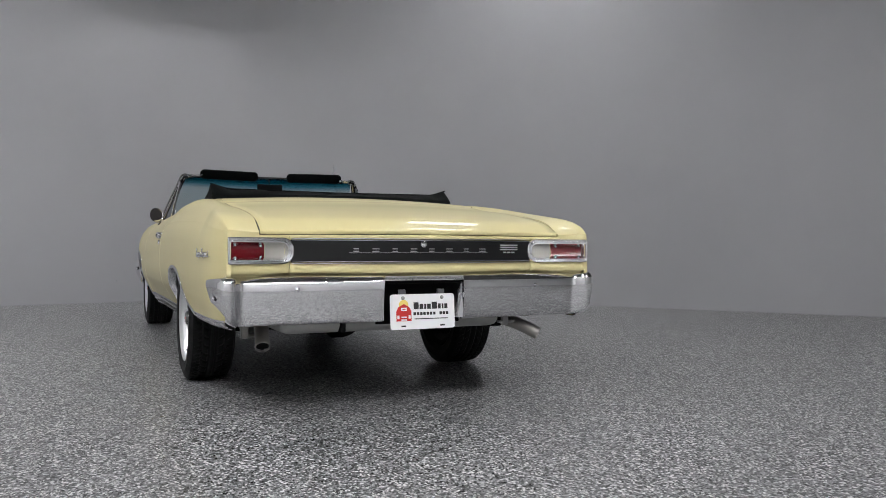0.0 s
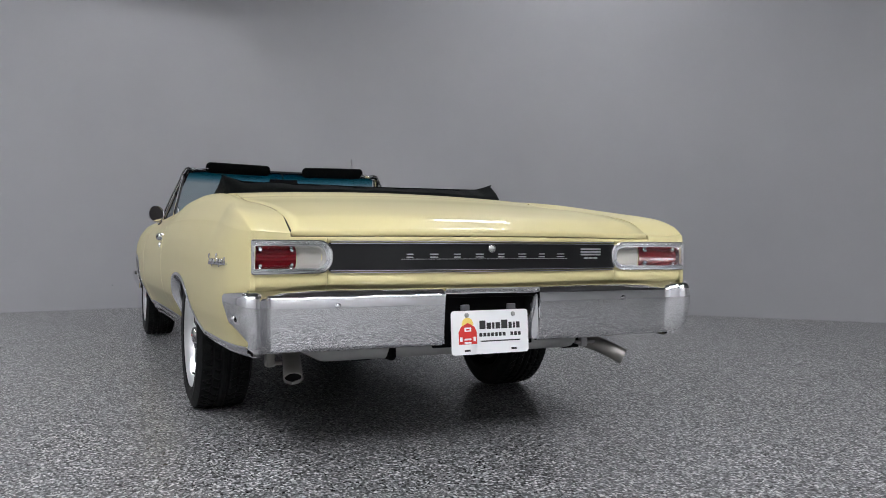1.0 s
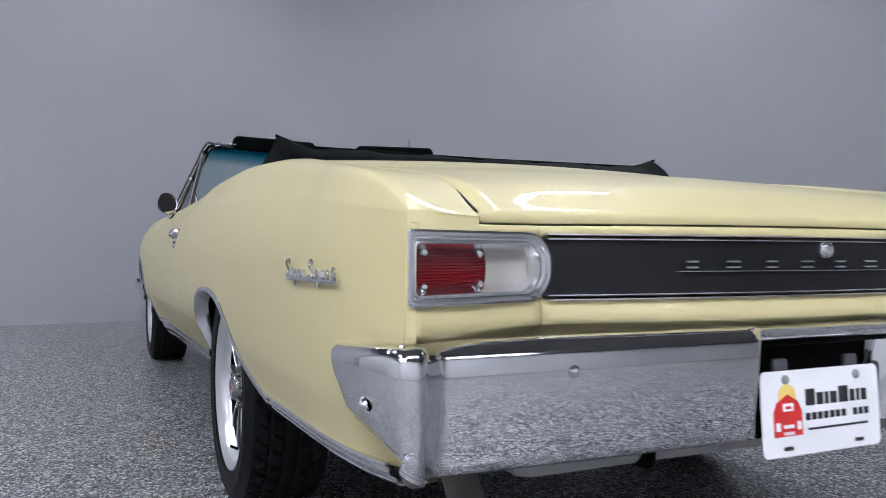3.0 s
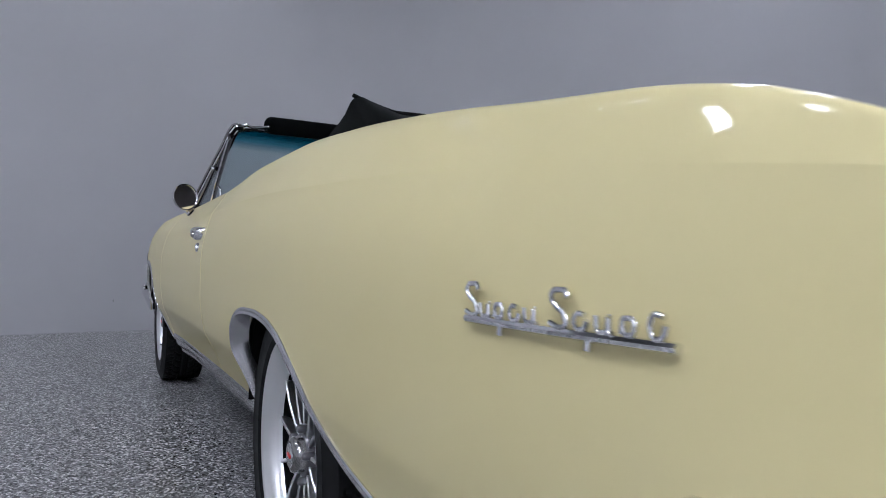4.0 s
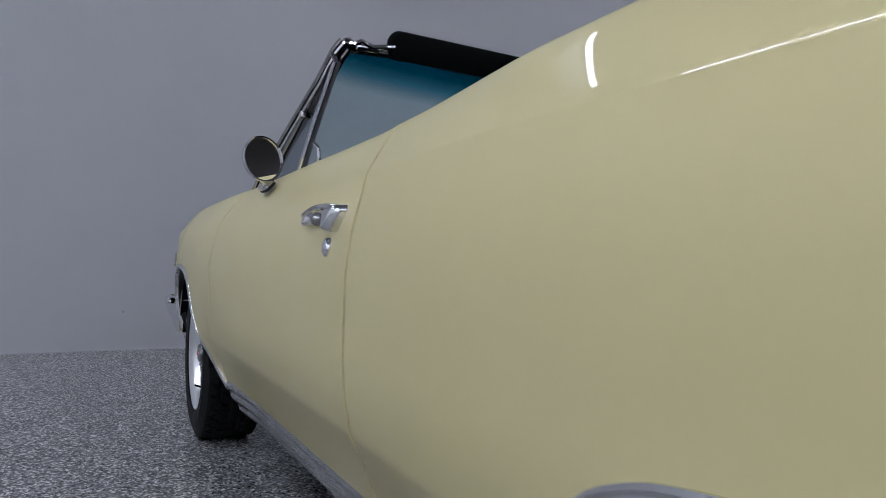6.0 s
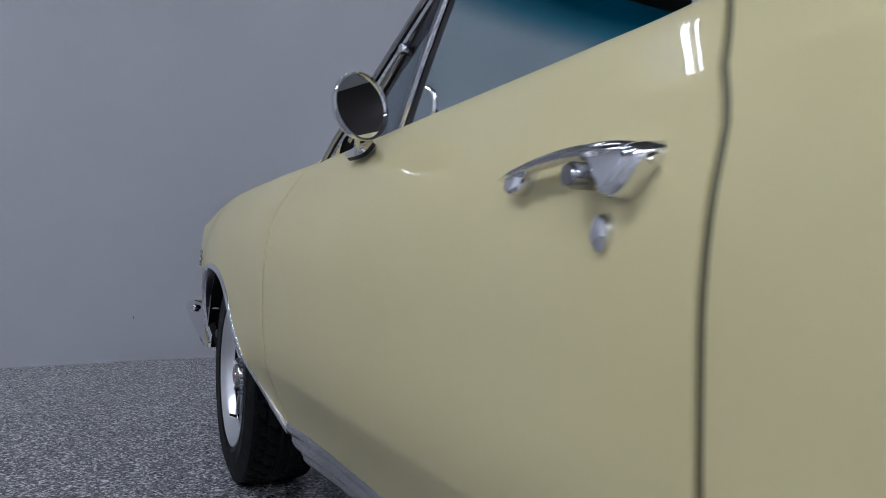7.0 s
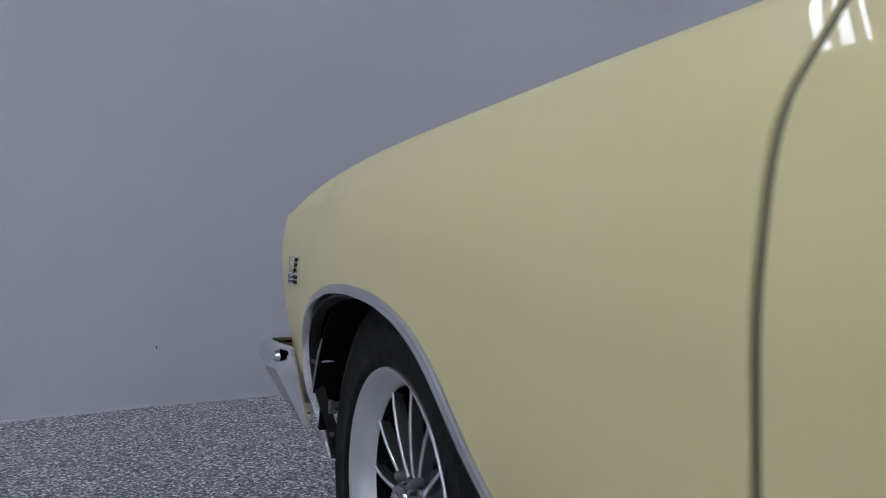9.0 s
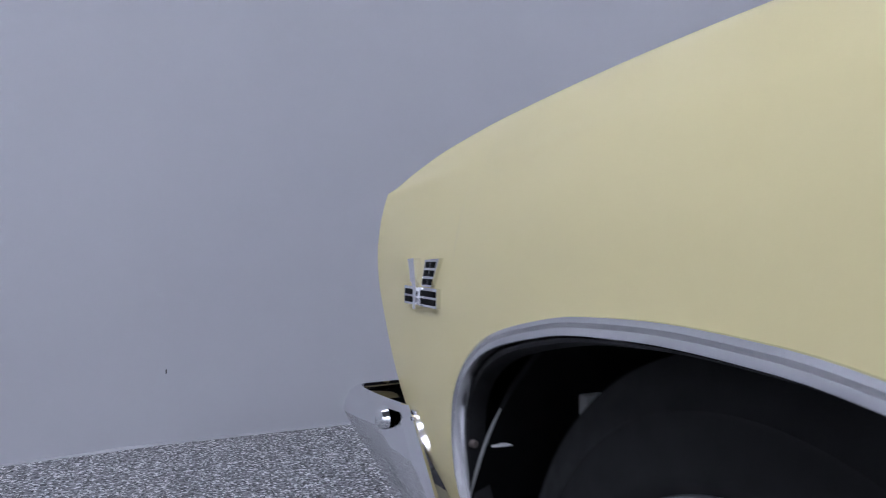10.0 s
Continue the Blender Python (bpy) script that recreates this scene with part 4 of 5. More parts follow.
def wheel(x, y, z, width, turn, size, share):
    """A polished dished wheel with thin spokes; the outer side faces -x."""
    o = -width / 2 + 0.011
    def sized(*profile):
        return [(r * share, d) for r, d in profile]
    rim = lathe(sized((0.234, o + 0.014), (0.241, o + 0.004), (0.243, o - 0.001), (0.241, o - 0.005), (0.237, o - 0.005), (0.233, o - 0.001), (0.229, o + 0.003), (0.223, o + 0.007), (0.217, o + 0.014), (0.2135, o + 0.022), (0.211, o + 0.027), (0.2085, o + 0.030), (0.207, o + 0.036)), 96)
    root = part("wheel", rim, BRIGHT, car, "polished wheel with a deep lip and thin spokes", 50, place=pose(x, y, z, turn, 0, 0) @ Matrix.Scale(size, 4))
    part("rim_barrel", lathe(sized((0.207, o + 0.036), (0.204, o + 0.050), (0.200, o + 0.09), (0.198, 0.085), (0.226, 0.098), (0.234, 0.09)), 64), BLACK, root, "black inside of the rim")
    part("tyre", tyre_mesh(width, share), RUBBER, root, "black tyre with a smooth sidewall", 40)
    part("brake_drum", lathe([(0.0, o + 0.125), (0.14, o + 0.125), (0.15, o + 0.13), (0.155, o + 0.16), (0.0, o + 0.165)], 40), BLACK, root, "black brake drum")
    part("hub", lathe([(0.0, o + 0.026), (0.030, o + 0.026), (0.044, o + 0.029), (0.050, o + 0.038), (0.052, o + 0.08), (0.056, o + 0.125), (0.0, o + 0.125)], 40), GUN, root, "dark grey hub")
    for k in range(13):
        a = 2 * math.pi * k / 13
        rows = []
        for t in np.linspace(0, 1, 6):
            r = 0.046 + (0.210 * share - 0.046) * t
            w = 0.0048 - 0.0014 * math.sin(math.pi * t * 0.8)
            front, back = o + 0.031 - 0.004 * math.sin(math.pi * t), o + 0.050
            rows.append([(front + 0.002, r, -w), (front, r, -0.6 * w), (front, r, 0.6 * w), (front + 0.002, r, w), (back, r, 0.5 * w), (back, r, -0.5 * w)])
        bm = grid(rows, closed=True, capped=True)
        bm.transform(Matrix.Rotation(a, 4, "X"))
        part("spoke", bm, BRIGHT, root)
    cap = part("centre_cap", lathe([(0.0, o + 0.004), (0.026, o + 0.004), (0.033, o + 0.007), (0.037, o + 0.014), (0.038, o + 0.040)], 36), DARK_CHROME, root, "dull dark chrome centre cap")
    part("cap_disc", lathe([(0.0, o + 0.0025), (0.024, o + 0.0025), (0.0245, o + 0.005)], 28), TRIM, root, "grey cap disc")
    part("cap_bar", block((0.002, 0.022, 0.006), (o + 0.0015, 0, 0), 0.001), RED, root)
    for k in range(5):
        a = 2 * math.pi * k / 5 + 0.3
        part("lug_nut", lathe([(0.0, o + 0.014), (0.006, o + 0.015), (0.0085, o + 0.020), (0.0085, o + 0.036)], 10, "x", (0, 0.053 * math.cos(a), 0.053 * math.sin(a))), GUN, root)
    part("valve", pipe([(o + 0.030, 0.0, -0.198 * share), (o + 0.008, 0.0, -0.186 * share)], 0.004, 8), BLACK, root)
    return root


for x, y, z, width, turn, size, share in ((-0.746, -0.008, 0.3265, 0.232, 10, 1.0, 0.955), (-0.745, 2.932, 0.3600, 0.225, 33, 0.955, 0.90)):
    wl = wheel(x, y, z, width, turn, size, share)
    other = copy_thing(wl, pose(-x, y, z, turn, 0, 180) @ Matrix.Scale(size, 4))
    other.parent = car

# ---- windscreen, sun visors ----


def header(x):
    u = x / 0.68
    return (x, 1.885 - 0.135 * u * u, 1.276 - 0.022 * u * u)


def base(x):
    u = x / 0.80
    return (x, 2.40 - 0.26 * u * u, 0.965 - 0.055 * u * u)


screen_frame = [(-0.800, 2.118, 0.905), (-0.792, 2.062, 0.945), (-0.748, 1.905, 1.07), (-0.709, 1.795, 1.17), (-0.687, 1.748, 1.232), (-0.672, 1.738, 1.255), (-0.650, 1.745, 1.262)] + [header(x) for x in np.linspace(-0.62, 0.62, 25)]
screen_frame += [(-x, y, z) for x, y, z in screen_frame[:7][::-1]]


def ribbon(line, section):
    """Sweeps (inward, back) pairs along the windscreen frame."""
    rows = []
    for i, p in enumerate(line):
        a, b = Vector(line[max(i - 1, 0)]), Vector(line[min(i + 1, len(line) - 1)])
        d = (b - a).normalized()
        n = Vector((0, -0.62, -0.30))
        n = (n - n.dot(d) * d).normalized()
        m = n.cross(d).normalized()
        slim = 0.4 if abs(p[0]) < 0.63 else 1.0
        rows.append([tuple(Vector(p) + u * slim * m + v * n) for u, v in section])
    return grid(rows, closed=True, capped=True)


frame_ob = part("windscreen_frame", ribbon(screen_frame, [(-0.032, -0.010), (0.000, -0.012), (0.004, -0.006), (0.004, 0.008), (0.000, 0.014), (-0.028, 0.012), (-0.034, 0.002)]), BLACK, car, "black and chrome windscreen frame")
part("outer_moulding", ribbon(screen_frame, [(-0.004, -0.016), (0.004, -0.015), (0.008, -0.007), (0.008, 0.002), (0.003, 0.004), (-0.004, -0.008)]), DARK_CHROME, frame_ob, "dull dark chrome outer moulding")
part("inner_moulding", ribbon(screen_frame, [(-0.010, 0.012), (0.000, 0.010), (0.003, 0.014), (-0.001, 0.018), (-0.010, 0.017)]), CHROME, frame_ob, "chrome inner moulding")


def screen_glass():
    rows = []
    for i in range(25):
        u = -1 + 2 * i / 24
        t, b = Vector(header(0.655 * u)), Vector(base(0.775 * u))
        row = []
        for k in range(13):
            v = k / 12
            p = b.lerp(t, v)
            p.y += 0.035 * math.sin(math.pi * v)
            row.append(tuple(p))
        rows.append(row)
    return grid(rows)


part("inner_moulding", ribbon(screen_frame, [(-0.030, 0.011), (-0.018, 0.011), (-0.017, 0.015), (-0.021, 0.018), (-0.029, 0.017)]), DARK_CHROME, frame_ob, "dull dark chrome inner moulding")
for side in (-1, 1):
    part("pillar_base", pipe(bend([(side * 0.785, 2.235, 0.908), (side * 0.793, 2.150, 0.914), (side * 0.791, 2.078, 0.940), (side * 0.775, 2.020, 0.985)], 6), 0.010, 12, [1.25 - 1.0 * k / 18 for k in range(19)]), PAINT, frame_ob, "pale yellow painted pillar base")
glass = part("windscreen", screen_glass(), SCREEN, car, "tinted windscreen with a teal shade band", thick=0.005)
glass.visible_shadow = False


def visor(x0, x1):
    pts = ring_points(x0, x1, 0.0, 0.075, 0.030, 0.034, 6)
    return outline(pts, 0.024, "y", 0.009)


for x0, x1 in ((-0.545, -0.085), (0.135, 0.575)):
    mid = header((x0 + x1) / 2)
    ends = (header(x0)[1] - header(x1)[1]) / (x0 - x1)
    v = part("sun_visor", visor(x0 - (x0 + x1) / 2, x1 - (x0 + x1) / 2), VINYL, car, "black padded sun visor folded up", place=pose(mid[0], mid[1] - 0.052, mid[2] - 0.036, 14, 0, math.degrees(math.atan(ends))))
    arm = x0 if x0 < 0 else x1
    s = -1 if x0 < 0 else 1
    hx_, hy_, hz_ = header(arm)
    part("visor_arm", pipe([(hx_ + s * 0.10, hy_ - 0.02, hz_ - 0.012), (hx_ + s * 0.03, hy_ - 0.035, hz_ - 0.004), (hx_ - s * 0.02, hy_ - 0.04, hz_ + 0.004)], 0.007, 10), CHROME, frame_ob, "chrome visor arm")
for s in (-1, 1):
    x, y, z = header(s * 0.60)
    part("top_latch", join(block((0.070, 0.022, 0.020), (x, y - 0.028, z - 0.006), 0.008, 3), pipe([(x - 0.05, y - 0.035, z - 0.010), (x - 0.02, y - 0.045, z + 0.004), (x + 0.01, y - 0.040, z - 0.006), (x + 0.05, y - 0.035, z + 0.002)], 0.006, 8), block((0.03, 0.014, 0.014), (x + s * 0.055, y - 0.022, z - 0.004), 0.005, 2)), CHROME, frame_ob, "chrome top latch")
x, y, z = header(0)
part("rear_view_mirror", join(block((0.20, 0.016, 0.052), (0, y - 0.070, z - 0.085), 0.007, 3), pipe([(0, y - 0.01, z - 0.012), (0, y - 0.05, z - 0.04), (0, y - 0.062, z - 0.085)], 0.006, 8)), BLACK, frame_ob, "black interior mirror")


# vent windows and door glass edges
def vent(s):
    post = part("vent_window", grid([[(s * (x + a), y + b, z) for a, b in ((0.007, -0.014), (0.009, 0.0), (0.007, 0.020), (-0.006, 0.020), (-0.008, -0.014))] for x, y, z in bend([(0.742, 1.845, 0.925), (0.722, 1.79, 1.04), (0.690, 1.715, 1.195)], 5)], True, True), GUN, car, "vent window with dark grey and chrome post")
    part("post_moulding", pipe(bend([(s * 0.748, 1.836, 0.925), (s * 0.728, 1.780, 1.04), (s * 0.696, 1.704, 1.195)], 5), 0.0055, 8), CHROME, post, "thin chrome post moulding")
    part("post_moulding", pipe(bend([(s * 0.690, 1.715, 1.200), (s * 0.694, 1.745, 1.222), (s * 0.700, 1.765, 1.205), (s * 0.730, 1.862, 1.085), (s * 0.776, 2.02, 0.945)], 5), 0.0065, 8), DARK_CHROME, post)
    part("pillar_cover", grid([[(s * 0.792, 2.090, 0.925), (s * 0.784, 2.045, 0.925), (s * 0.776, 2.000, 0.935)], [(s * 0.750, 1.935, 1.07), (s * 0.742, 1.900, 1.06), (s * 0.736, 1.868, 1.06)], [(s * 0.712, 1.815, 1.17), (s * 0.707, 1.795, 1.16), (s * 0.704, 1.775, 1.16)], [(s * 0.692, 1.765, 1.23), (s * 0.689, 1.750, 1.22), (s * 0.687, 1.735, 1.215)]]), BLACK, post, "black pillar lining", thick=0.012)
    part("belt_weatherstrip", pipe([(s * (top_x(y) - 0.010), y, top_z(y) + 0.002) for y in np.linspace(1.76, 2.13, 9)], 0.007, 8), RUBBER, post, "black rubber weatherstrip")
    g = part("vent_glass", grid([[(s * 0.742, 1.85, 0.93), (s * 0.690, 1.725, 1.19)], [(s * 0.765, 1.95, 0.935), (s * 0.698, 1.755, 1.20)], [(s * 0.778, 2.02, 0.94), (s * 0.731, 1.865, 1.085)]]), VENT_GLASS, post, "smoky vent glass", thick=0.004)
    g.visible_shadow = False
    part("vent_clip", join(block((0.014, 0.022, 0.018), (s * 0.738, 1.842, 1.088), 0.005), pipe([(s * 0.735, 1.842, 1.088), (s * 0.732, 1.825, 1.078)], 0.004, 8)), CHROME, post, "chrome clip")
    part("vent_handle", pipe(bend([(s * 0.735, 1.790, 0.940), (s * 0.727, 1.762, 0.946), (s * 0.720, 1.740, 0.966), (s * 0.721, 1.742, 0.990), (s * 0.727, 1.758, 1.004)], 5), 0.005, 10), CHROME, post, "curved chrome vent handle")


vent(-1)
vent(1)


# ---- door mirror ----
def door_mirror():
    c = Vector((-0.866, 1.70, 0.949))
    face = Vector((0.38, -0.92, 0.105)).normalized()
    turn = Matrix.Translation(c) @ face.to_track_quat("Z", "Y").to_matrix().to_4x4()
    shell = lathe([(0.0, -0.020), (0.020, -0.019), (0.038, -0.014), (0.0485, -0.004), (0.0525, 0.004), (0.0535, 0.009), (0.0525, 0.012), (0.0490, 0.011), (0.0485, 0.007)], 48, "z")
    shell.transform(turn)
    root = part("door_mirror", shell, CHROME, car, "round chrome door mirror on a short stalk")
    g = lathe([(0.0, 0.0085), (0.025, 0.0085), (0.0487, 0.0080), (0.0490, 0.006), (0.0, 0.004)], 48, "z")
    g.transform(turn)
    part("mirror_glass", g, MIRROR, root, "round mirror glass", 60)
    rows = []
    for t in np.linspace(0, 1, 9):
        p = Vector((-0.838, 1.762, 0.897)).lerp(Vector((-0.862, 1.708, 0.914)), t)
        r = 0.019 - 0.011 * t ** 0.6
        rows.append([(p.x + 0.7 * r * math.cos(k), p.y + 1.25 * r * math.sin(k), p.z + 0.6 * r * math.cos(k)) for k in np.linspace(0, 2 * math.pi, 19)[:-1]])
    part("stalk", grid(rows, closed=True, capped=True), CHROME, root)
    up, out = Vector((0.66, 0, 0.75)), Vector((-0.75, 0, 0.66))
    shape = [(1.829, -0.001), (1.808, 0.010), (1.785, 0.018), (1.762, 0.023), (1.744, 0.024), (1.737, 0.020), (1.734, 0.005), (1.736, -0.002), (1.744, -0.005), (1.778, -0.005), (1.808, -0.003)]
    for name, mat, lows in (("gasket", RUBBER, (-0.005, 0.002)), ("foot", CHROME, (0.002, 0.010))):
        rows = []
        for h, k in ((lows[0], 1.0), (lows[1] - 0.002, 1.0 if mat is RUBBER else 0.97), (lows[1], 0.96 if mat is RUBBER else 0.88), (lows[1] + 0.001, 0.4)):
            row = []
            for y, w in shape:
                q = Vector((-0.840, 0, 0.887)) + up * (0.010 + (w - 0.010) * k) + out * h
                row.append((q.x, 1.778 + (y - 1.778) * k, q.z))
            rows.append(row)
        part(name, grid(rows, closed=True, capped=True), mat, root)


door_mirror()


# ---- door handles and locks ----
def handle(door_ob, s):
    def on(y, z, out):
        return (s * (side_x(y, z) + out), y, z)
    high = spline([(0, 0.7965), (0.12, 0.8010), (0.4, 0.8070), (0.62, 0.8100), (0.85, 0.8085), (0.95, 0.804), (1, 0.796)])
    thick = spline([(0, 0.004), (0.12, 0.0085), (0.45, 0.0095), (0.7, 0.013), (0.9, 0.016), (1, 0.010)])
    out = spline([(0, 0.016), (0.15, 0.023), (0.5, 0.029), (0.8, 0.027), (1, 0.010)])
    rows = []
    for t in np.linspace(0, 1, 33):
        y, a, f = 1.186 - 0.206 * t, high(t), out(t)
        h = thick(t)
        rows.append([on(y, a - 0.001, f - 0.017), on(y, a + 0.0008, f - 0.011), on(y, a, f - 0.004), on(y, a - 0.15 * h, f - 0.0008), on(y, a - 0.38 * h, f), on(y, a - 0.68 * h, f - 0.0035), on(y, a - 0.92 * h, f - 0.009), on(y, a - h, f - 0.014), on(y, a - 0.8 * h, f - 0.018)])
    part("door_handle", grid(rows, closed=True, capped=True), CHROME, door_ob, "chrome pull door handle", 45)
    for y, z, shape, far_out in ((1.160, 0.788, [(0.014, 0.010), (-0.014, 0.012), (-0.011, -0.004), (0.0, -0.009), (0.010, -0.003)], 0.017),
                                 (1.008, 0.787, [(0.044, 0.017), (0.010, 0.021), (-0.022, 0.019), (-0.027, 0.012), (-0.020, -0.004), (-0.006, -0.019), (0.004, -0.020), (0.020, -0.008)], 0.024)):
        curve = smooth_line(shape + shape[:1], 25)[:-1]
        rows = [[on(y + 0.003 + k * (p - 0.003), z + 0.002 + k * (q - 0.002), o * far_out) for p, q in curve] for k, o in ((1.05, -0.1), (1.0, 0.12), (0.97, 0.45), (0.90, 0.72), (0.78, 0.90), (0.55, 0.99), (0.2, 1.0))]
        foot = grid(rows, closed=True, capped=True)
        bmesh.ops.recalc_face_normals(foot, faces=foot.faces)
        part("handle_foot", foot, CHROME, door_ob, "", 60)
    px, py, pz = on(1.050, 0.787, 0.014)
    part("handle_button", lathe([(0.0, s * 0.016), (0.008, s * 0.015), (0.0105, s * 0.010), (0.0105, s * -0.016)], 20, "x", (px, py, pz)), DARK_CHROME, door_ob)
    k = lathe([(0.0, s * 0.008), (0.006, s * 0.008), (0.0095, s * 0.005), (0.0105, s * 0.0), (0.0105, s * -0.006)], 24, "x")
    bmesh.ops.scale(k, vec=(1, 1.0, 1.45), verts=k.verts)
    k.transform(Matrix.Translation(on(1.03, 0.744, 0.0)))
    part("door_lock", k, CHROME, door_ob, "small oval chrome lock")


handle(door_l, -1)
handle(door_r, 1)


# ---- badges on the flanks ----
def quarter_badge(s):
    def at(y, z):
        return (s * (side_x(y, z) + 0.004), y, z)
    host = quarter_l if s < 0 else quarter_r
    root = part("quarter_badge", along_badge(at, s), CHROME, host, "raised chrome script badge")
    for i in range(10):
        y = (-0.905 - 0.0243 * i) if i < 5 else (-1.041 - 0.0253 * (i - 5))
        big = i in (0, 5)
        tall, wide = (0.029, 0.013) if big else (0.0125, 0.0095)
        if i == 9:
            tall = 0.017
        low = 0.6690
        x = at(y, low)[0] + s * 0.0012
        if big:
            stroke = [(0.95, 0.78), (0.55, 0.98), (-0.3, 0.98), (-0.8, 0.78), (-0.3, 0.56), (0.5, 0.38), (0.75, 0.14), (0.1, 0.0), (-0.9, 0.10)]
        elif i % 3 == 1:
            stroke = [(-0.9, 0.95), (-0.75, 0.2), (-0.2, 0.0), (0.45, 0.25), (0.6, 0.95), (0.7, 0.1), (1.0, 0.0)]
        elif i % 3 == 2:
            stroke = [(-0.9, 0.1), (-0.6, 0.95), (0.2, 1.0), (0.6, 0.6), (0.2, 0.1), (-0.4, 0.05), (-0.7, 0.5)]
        else:
            stroke = [(0.6, 0.9), (-0.2, 1.0), (-0.8, 0.5), (-0.2, 0.0), (0.5, 0.15), (0.9, 0.6)]
        part("badge_mark", pipe(bend([(x, y - wide * a, low + tall * b) for a, b in stroke], 5), 0.0027 if big else 0.0024, 10), CHROME, root)
    for y in (-0.955, -1.075):
        part("badge_mark", pipe([(at(y, 0.66)[0], y, 0.667), (at(y, 0.65)[0], y + 0.002, 0.655)], 0.0032, 8), CHROME, root)


def along_badge(at, s):
    return pipe([(at(y, 0.662)[0], y, 0.6650) for y in np.linspace(-0.892, -1.158, 10)], 0.0042, 8)


def fender_badge(s):
    f = fender_l if s < 0 else fender_r

    def place(points, depth, mat, name, lift=0.0):
        bm = bmesh.new()
        points = [(y, z - 0.006) for y, z in points]
        a = [bm.verts.new((s * (side_x(y, z) + lift + depth), y, z)) for y, z in points]
        b = [bm.verts.new((s * (side_x(y, z) + lift), y, z)) for y, z in points]
        bm.faces.new(a)
        bm.faces.new(b[::-1])
        for i in range(len(points)):
            j = (i + 1) % len(points)
            bm.faces.new((a[i], b[i], b[j], a[j]))
        bmesh.ops.recalc_face_normals(bm, faces=bm.faces)
        part(name, bm, mat, f)
    place([(3.477, 0.7025), (3.477, 0.680), (3.346, 0.680), (3.346, 0.7025)], 0.005, CHROME, "fender_badge")
    for y0 in (3.471, 3.404):
        for z0 in (0.699, 0.6895):
            place([(y0, z0), (y0, z0 - 0.0065), (y0 - 0.052, z0 - 0.0065), (y0 - 0.052, z0)], 0.0012, BLACK, "badge_inlay", 0.005)
    place([(3.464, 0.735), (3.436, 0.736), (3.424, 0.705), (3.448, 0.705)], 0.004, BLACK, "badge_flag")
    place([(3.463, 0.734), (3.456, 0.734), (3.444, 0.707), (3.449, 0.707)], 0.006, SATIN_CHROME, "badge_flag")
    place([(3.397, 0.735), (3.345, 0.737), (3.368, 0.7035), (3.405, 0.7035)], 0.005, CHROME, "badge_flag")
    for i in range(3):
        for j in range(2):
            y0, z0 = 3.390 - 0.020 * j + 0.004 * i, 0.733 - 0.010 * i
            place([(y0, z0), (y0 - 0.012, z0), (y0 - 0.009, z0 - 0.007), (y0 + 0.003, z0 - 0.007)], 0.001, BLACK, "badge_inlay", 0.005)
    place([(3.454, 0.736), (3.428, 0.737), (3.410, 0.696), (3.414, 0.676), (3.423, 0.676), (3.424, 0.698)], 0.010, SATIN_CHROME, "badge_stem")


for s in (-1, 1):
    quarter_badge(s)
    fender_badge(s)

# ---- front end ----


def front_bumper():
    left = [(-0.899 + 0.010 * t * t, 3.635 - 0.125 * t, -1, 0.1) for t in np.linspace(1, 0, 8)]
    left += [(-0.859 - 0.04 * math.cos(a), 3.640 + 0.05 * math.sin(a), -math.cos(a), math.sin(a)) for a in np.linspace(0.15, math.pi / 2, 8)]
    left += [(x, 3.69 + 0.05 * (1 - (x / 0.86) ** 2), 0, 1) for x in np.linspace(-0.82, 0, 14)]
    path = left + [(-x, y, -nx, ny) for x, y, nx, ny in left[::-1][1:]]
    rows = []
    for x, y, nx, ny in path:
        row = []
        w = min(max((y - 3.485) / 0.16, 0), 1)
        for z, o in ((0.541, -0.036), (0.541, -0.016), (0.537, -0.004), (0.524, 0.003), (0.510, 0.005), (0.488, -0.002), (0.462, -0.024), (0.436, -0.048), (0.412, -0.066), (0.397, -0.078), (0.393, -0.092)):
            k = max(0.0, (0.510 - z) / 0.117)
            flare = nx * 0.9 * k * (0.899 - abs(x)) if abs(nx) == 1 else 0.0
            row.append((x + flare + nx * o * (0.7 if z > 0.5 else 0.42), y - w * (0.20 * k + 0.5 * max(0.0, z - 0.510)) - (1 - w) * max(0.0, -o) * (0.7 if z > 0.5 else 1.386 * k ** 0.5), z))
        rows.append(row)
    return grid(rows, capped=True)


fb = part("front_bumper", front_bumper(), CHROME, car, "chrome front bumper with wrapped ends", thick=0.006)
for s in (-1, 1):
    part("bolt", lathe([(0, s * 0.010), (0.008, s * 0.009), (0.013, s * 0.005), (0.015, s * -0.004)], 16, "x", (s * 0.890, 3.510, 0.521)), CHROME, fb)
for s in (-1, 1):
    part("bumper_clip", join(block((0.006, 0.016, 0.007), (s * (side_x(3.452, 0.538) + 0.002), 3.452, 0.538), 0.002), block((0.006, 0.010, 0.006), (s * (side_x(3.462, 0.528) + 0.002), 3.462, 0.528), 0.002)), CHROME, fb, "small chrome clip")
gx = np.linspace(-0.80, 0.80, 24)
part("front_panel", grid([[(x, front_y(z) - 0.04 + 0.06 * (1 - (x / 0.86) ** 2), z) for x in gx] for z in (0.45, 0.50, 0.55, 0.66, 0.74, 0.79)]), SATIN, car, "dark front panel", thick=0.01)
part("hood_lip", grid([[(x, 3.56 + 0.10 * crown(x, 0.712, 1) * 0.9 + d, z + crown(x, 0.72, 0.030)) for x in np.linspace(-0.72, 0.72, 24)] for d, z in ((0.0, 0.838), (0.035, 0.832), (0.055, 0.815), (0.058, 0.79), (0.05, 0.775))]), PAINT, car, thick=0.01)
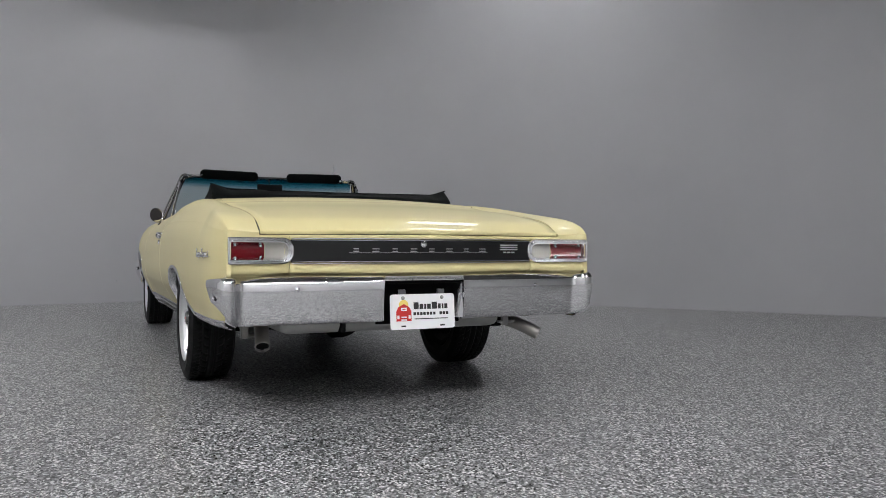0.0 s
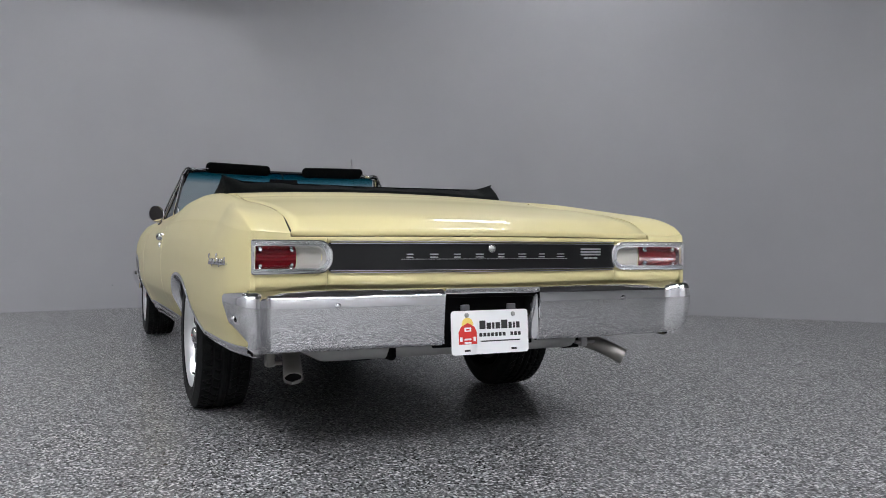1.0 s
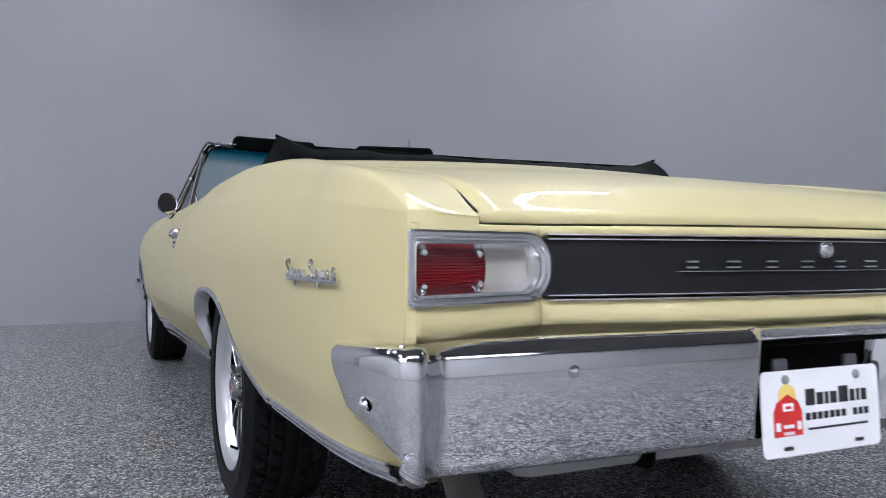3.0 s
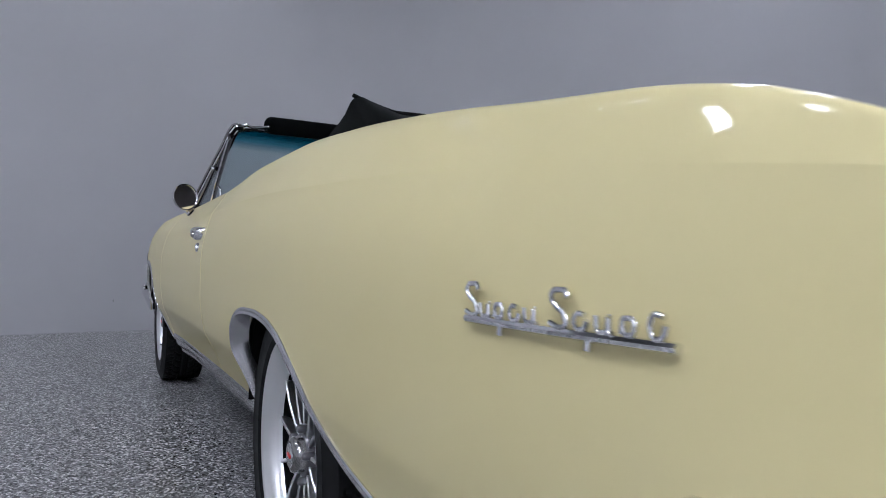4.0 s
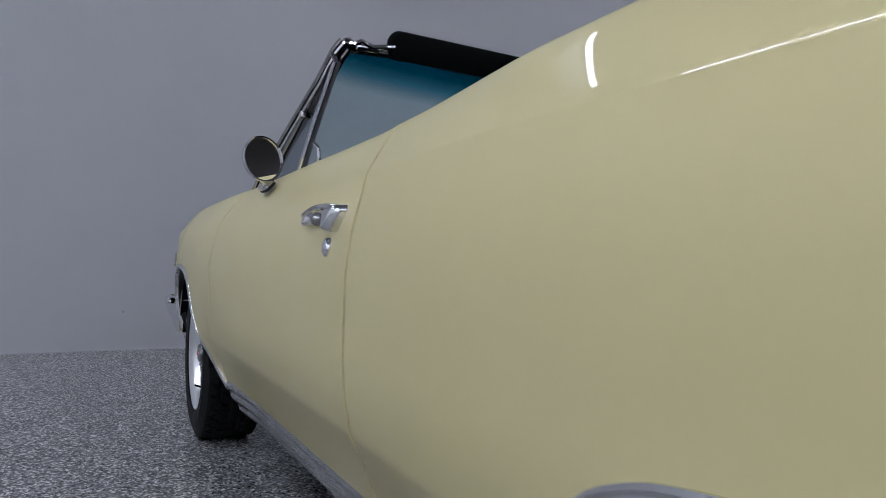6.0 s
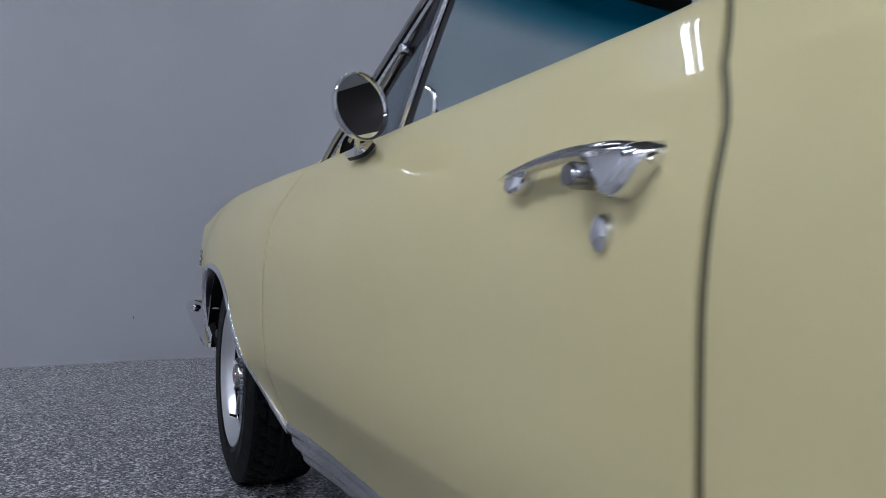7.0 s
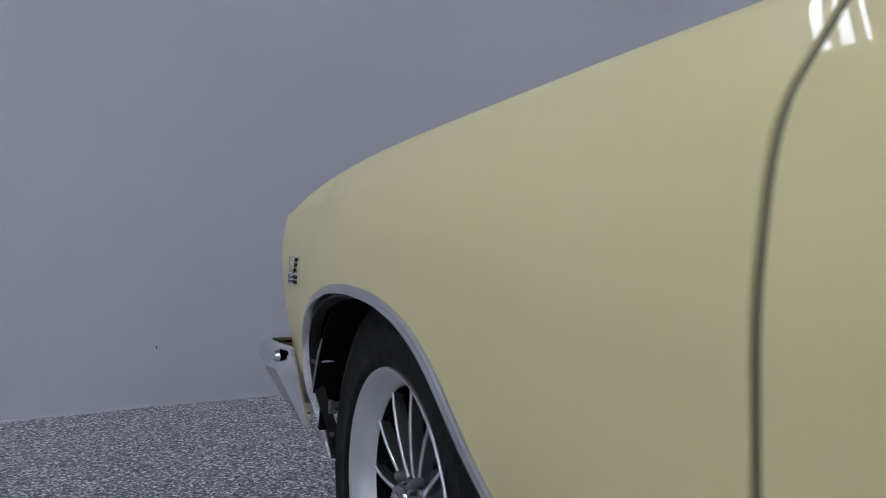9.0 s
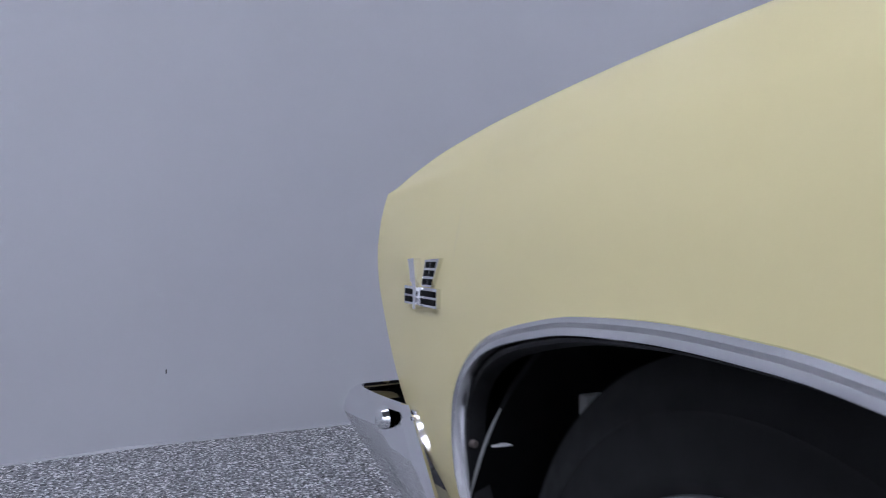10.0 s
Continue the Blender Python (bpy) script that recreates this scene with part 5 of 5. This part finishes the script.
both("fender_nose", grid([[(-x, y, z) for x, y in ((side_x(3.67, z) - 0.010, front_y(z) - 0.006), (0.80, front_y(z) - 0.012), (0.70, front_y(z) - 0.02))] for z in np.linspace(0.437, 0.795, 10)]), PAINT, car, thick=0.01)

# ---- antenna ----
part("antenna", join(pipe([(0.755, 2.42, 0.91), (0.735, 2.44, 1.20), (0.715, 2.46, 1.46)], 0.0042, 8), lathe([(0.0, 0.03), (0.006, 0.028), (0.012, 0.012), (0.018, 0.0), (0.018, -0.03)], 16, "z", (0.755, 2.42, 0.918)), lathe([(0.0, 0.004), (0.004, 0.0), (0.0, -0.004)], 10, "z", (0.715, 2.46, 1.463))), CHROME, car, "thin chrome antenna")


# ---- folded top under its cover, and the cabin ----
def boot_mesh():
    rows = []
    for i in range(61):
        u = -1 + 2 * i / 60
        x = 0.715 * u
        e = max(0.0, (abs(u) - 0.86) / 0.14)
        top = 1.028 + 0.006 * abs(u) + 0.036 * e ** 1.25
        rear = deck_z(-0.15) + 0.004 + 0.02 * (1 - u * u)
        back = -0.14 + 0.05 * abs(u) ** 3
        lean = 0.035 * e
        pts = [(back, rear - 0.012), (back + 0.012, rear + 0.012), (back + 0.045, rear + 0.55 * (top - rear) - 0.006), (back + 0.085 + lean * 0.3, top - 0.016), (0.018 + lean * 0.2, top - 0.003), (0.032, top), (0.048, top - 0.005), (0.075, top - 0.018 - 0.01 * e), (0.17, top - 0.050), (0.30, 0.985 + 0.008 * e), (0.42, 0.955), (0.46, 0.92), (0.465, 0.86)]
        wave = 0.0025 * math.sin(17 * u) + 0.002 * math.sin(41 * u + 1)
        rows.append([(x * (1.0 if k > 0 else 1.0), y, z + wave * math.sin(math.pi * k / 12)) for k, (y, z) in enumerate(pts)])
    return grid(rows, capped=True)


cover = part("top_boot", boot_mesh(), VINYL, car, "black vinyl cover over the folded top", sharp=70)
sub = cover.modifiers.new("soft", "SUBSURF")
sub.levels = sub.render_levels = 1
seam = []
for i in range(61):
    u = -1 + 2 * i / 60
    e = max(0.0, (abs(u) - 0.86) / 0.14)
    seam.append((0.713 * u, 0.034, 1.028 + 0.006 * abs(u) + 0.028 * e ** 1.25))
part("piping", pipe(seam, 0.0045, 8), VINYL, cover, "raised piping seam")
for s in (-1, 1):
    part("snap", lathe([(0, 0.006), (0.006, 0.005), (0.009, 0.0), (0.009, -0.004)], 14, "z", (s * 0.705, 0.20, 0.985)), CHROME, cover, "small chrome snap")
tub = []
for x, z0 in ((-0.725, 0.90), (-0.72, 0.50), (-0.66, 0.30), (0.0, 0.27), (0.66, 0.30), (0.72, 0.50), (0.725, 0.90)):
    tub.append([(x, y, z0) for y in np.linspace(0.30, 2.2, 6)])
part("cabin_tub", grid(tub), BLACK, car, "dark cabin lining", thick=0.008, sharp=150)
for y in (0.30, 2.18):
    part("bulkhead", flat_plate(-0.72, 0.72, y, y + 0.02, 0.27, 0.90 if y < 1 else 0.93, 0.004), BLACK, car)
dash = grid([[(x, y + 0.06 * (1 - (x / 0.72) ** 2) + (0.13 * (1 - (x / 0.72) ** 2) if y > 2.2 else 0), z + (0.03 * (1 - (x / 0.72) ** 2) if y > 2.2 else 0)) for x in np.linspace(-0.72, 0.72, 20)] for y, z in ((2.21, 0.925), (2.05, 0.928), (1.94, 0.918), (1.90, 0.895), (1.905, 0.80), (1.96, 0.70))])
part("dashboard", dash, VINYL, car, "black padded dashboard", thick=0.01)
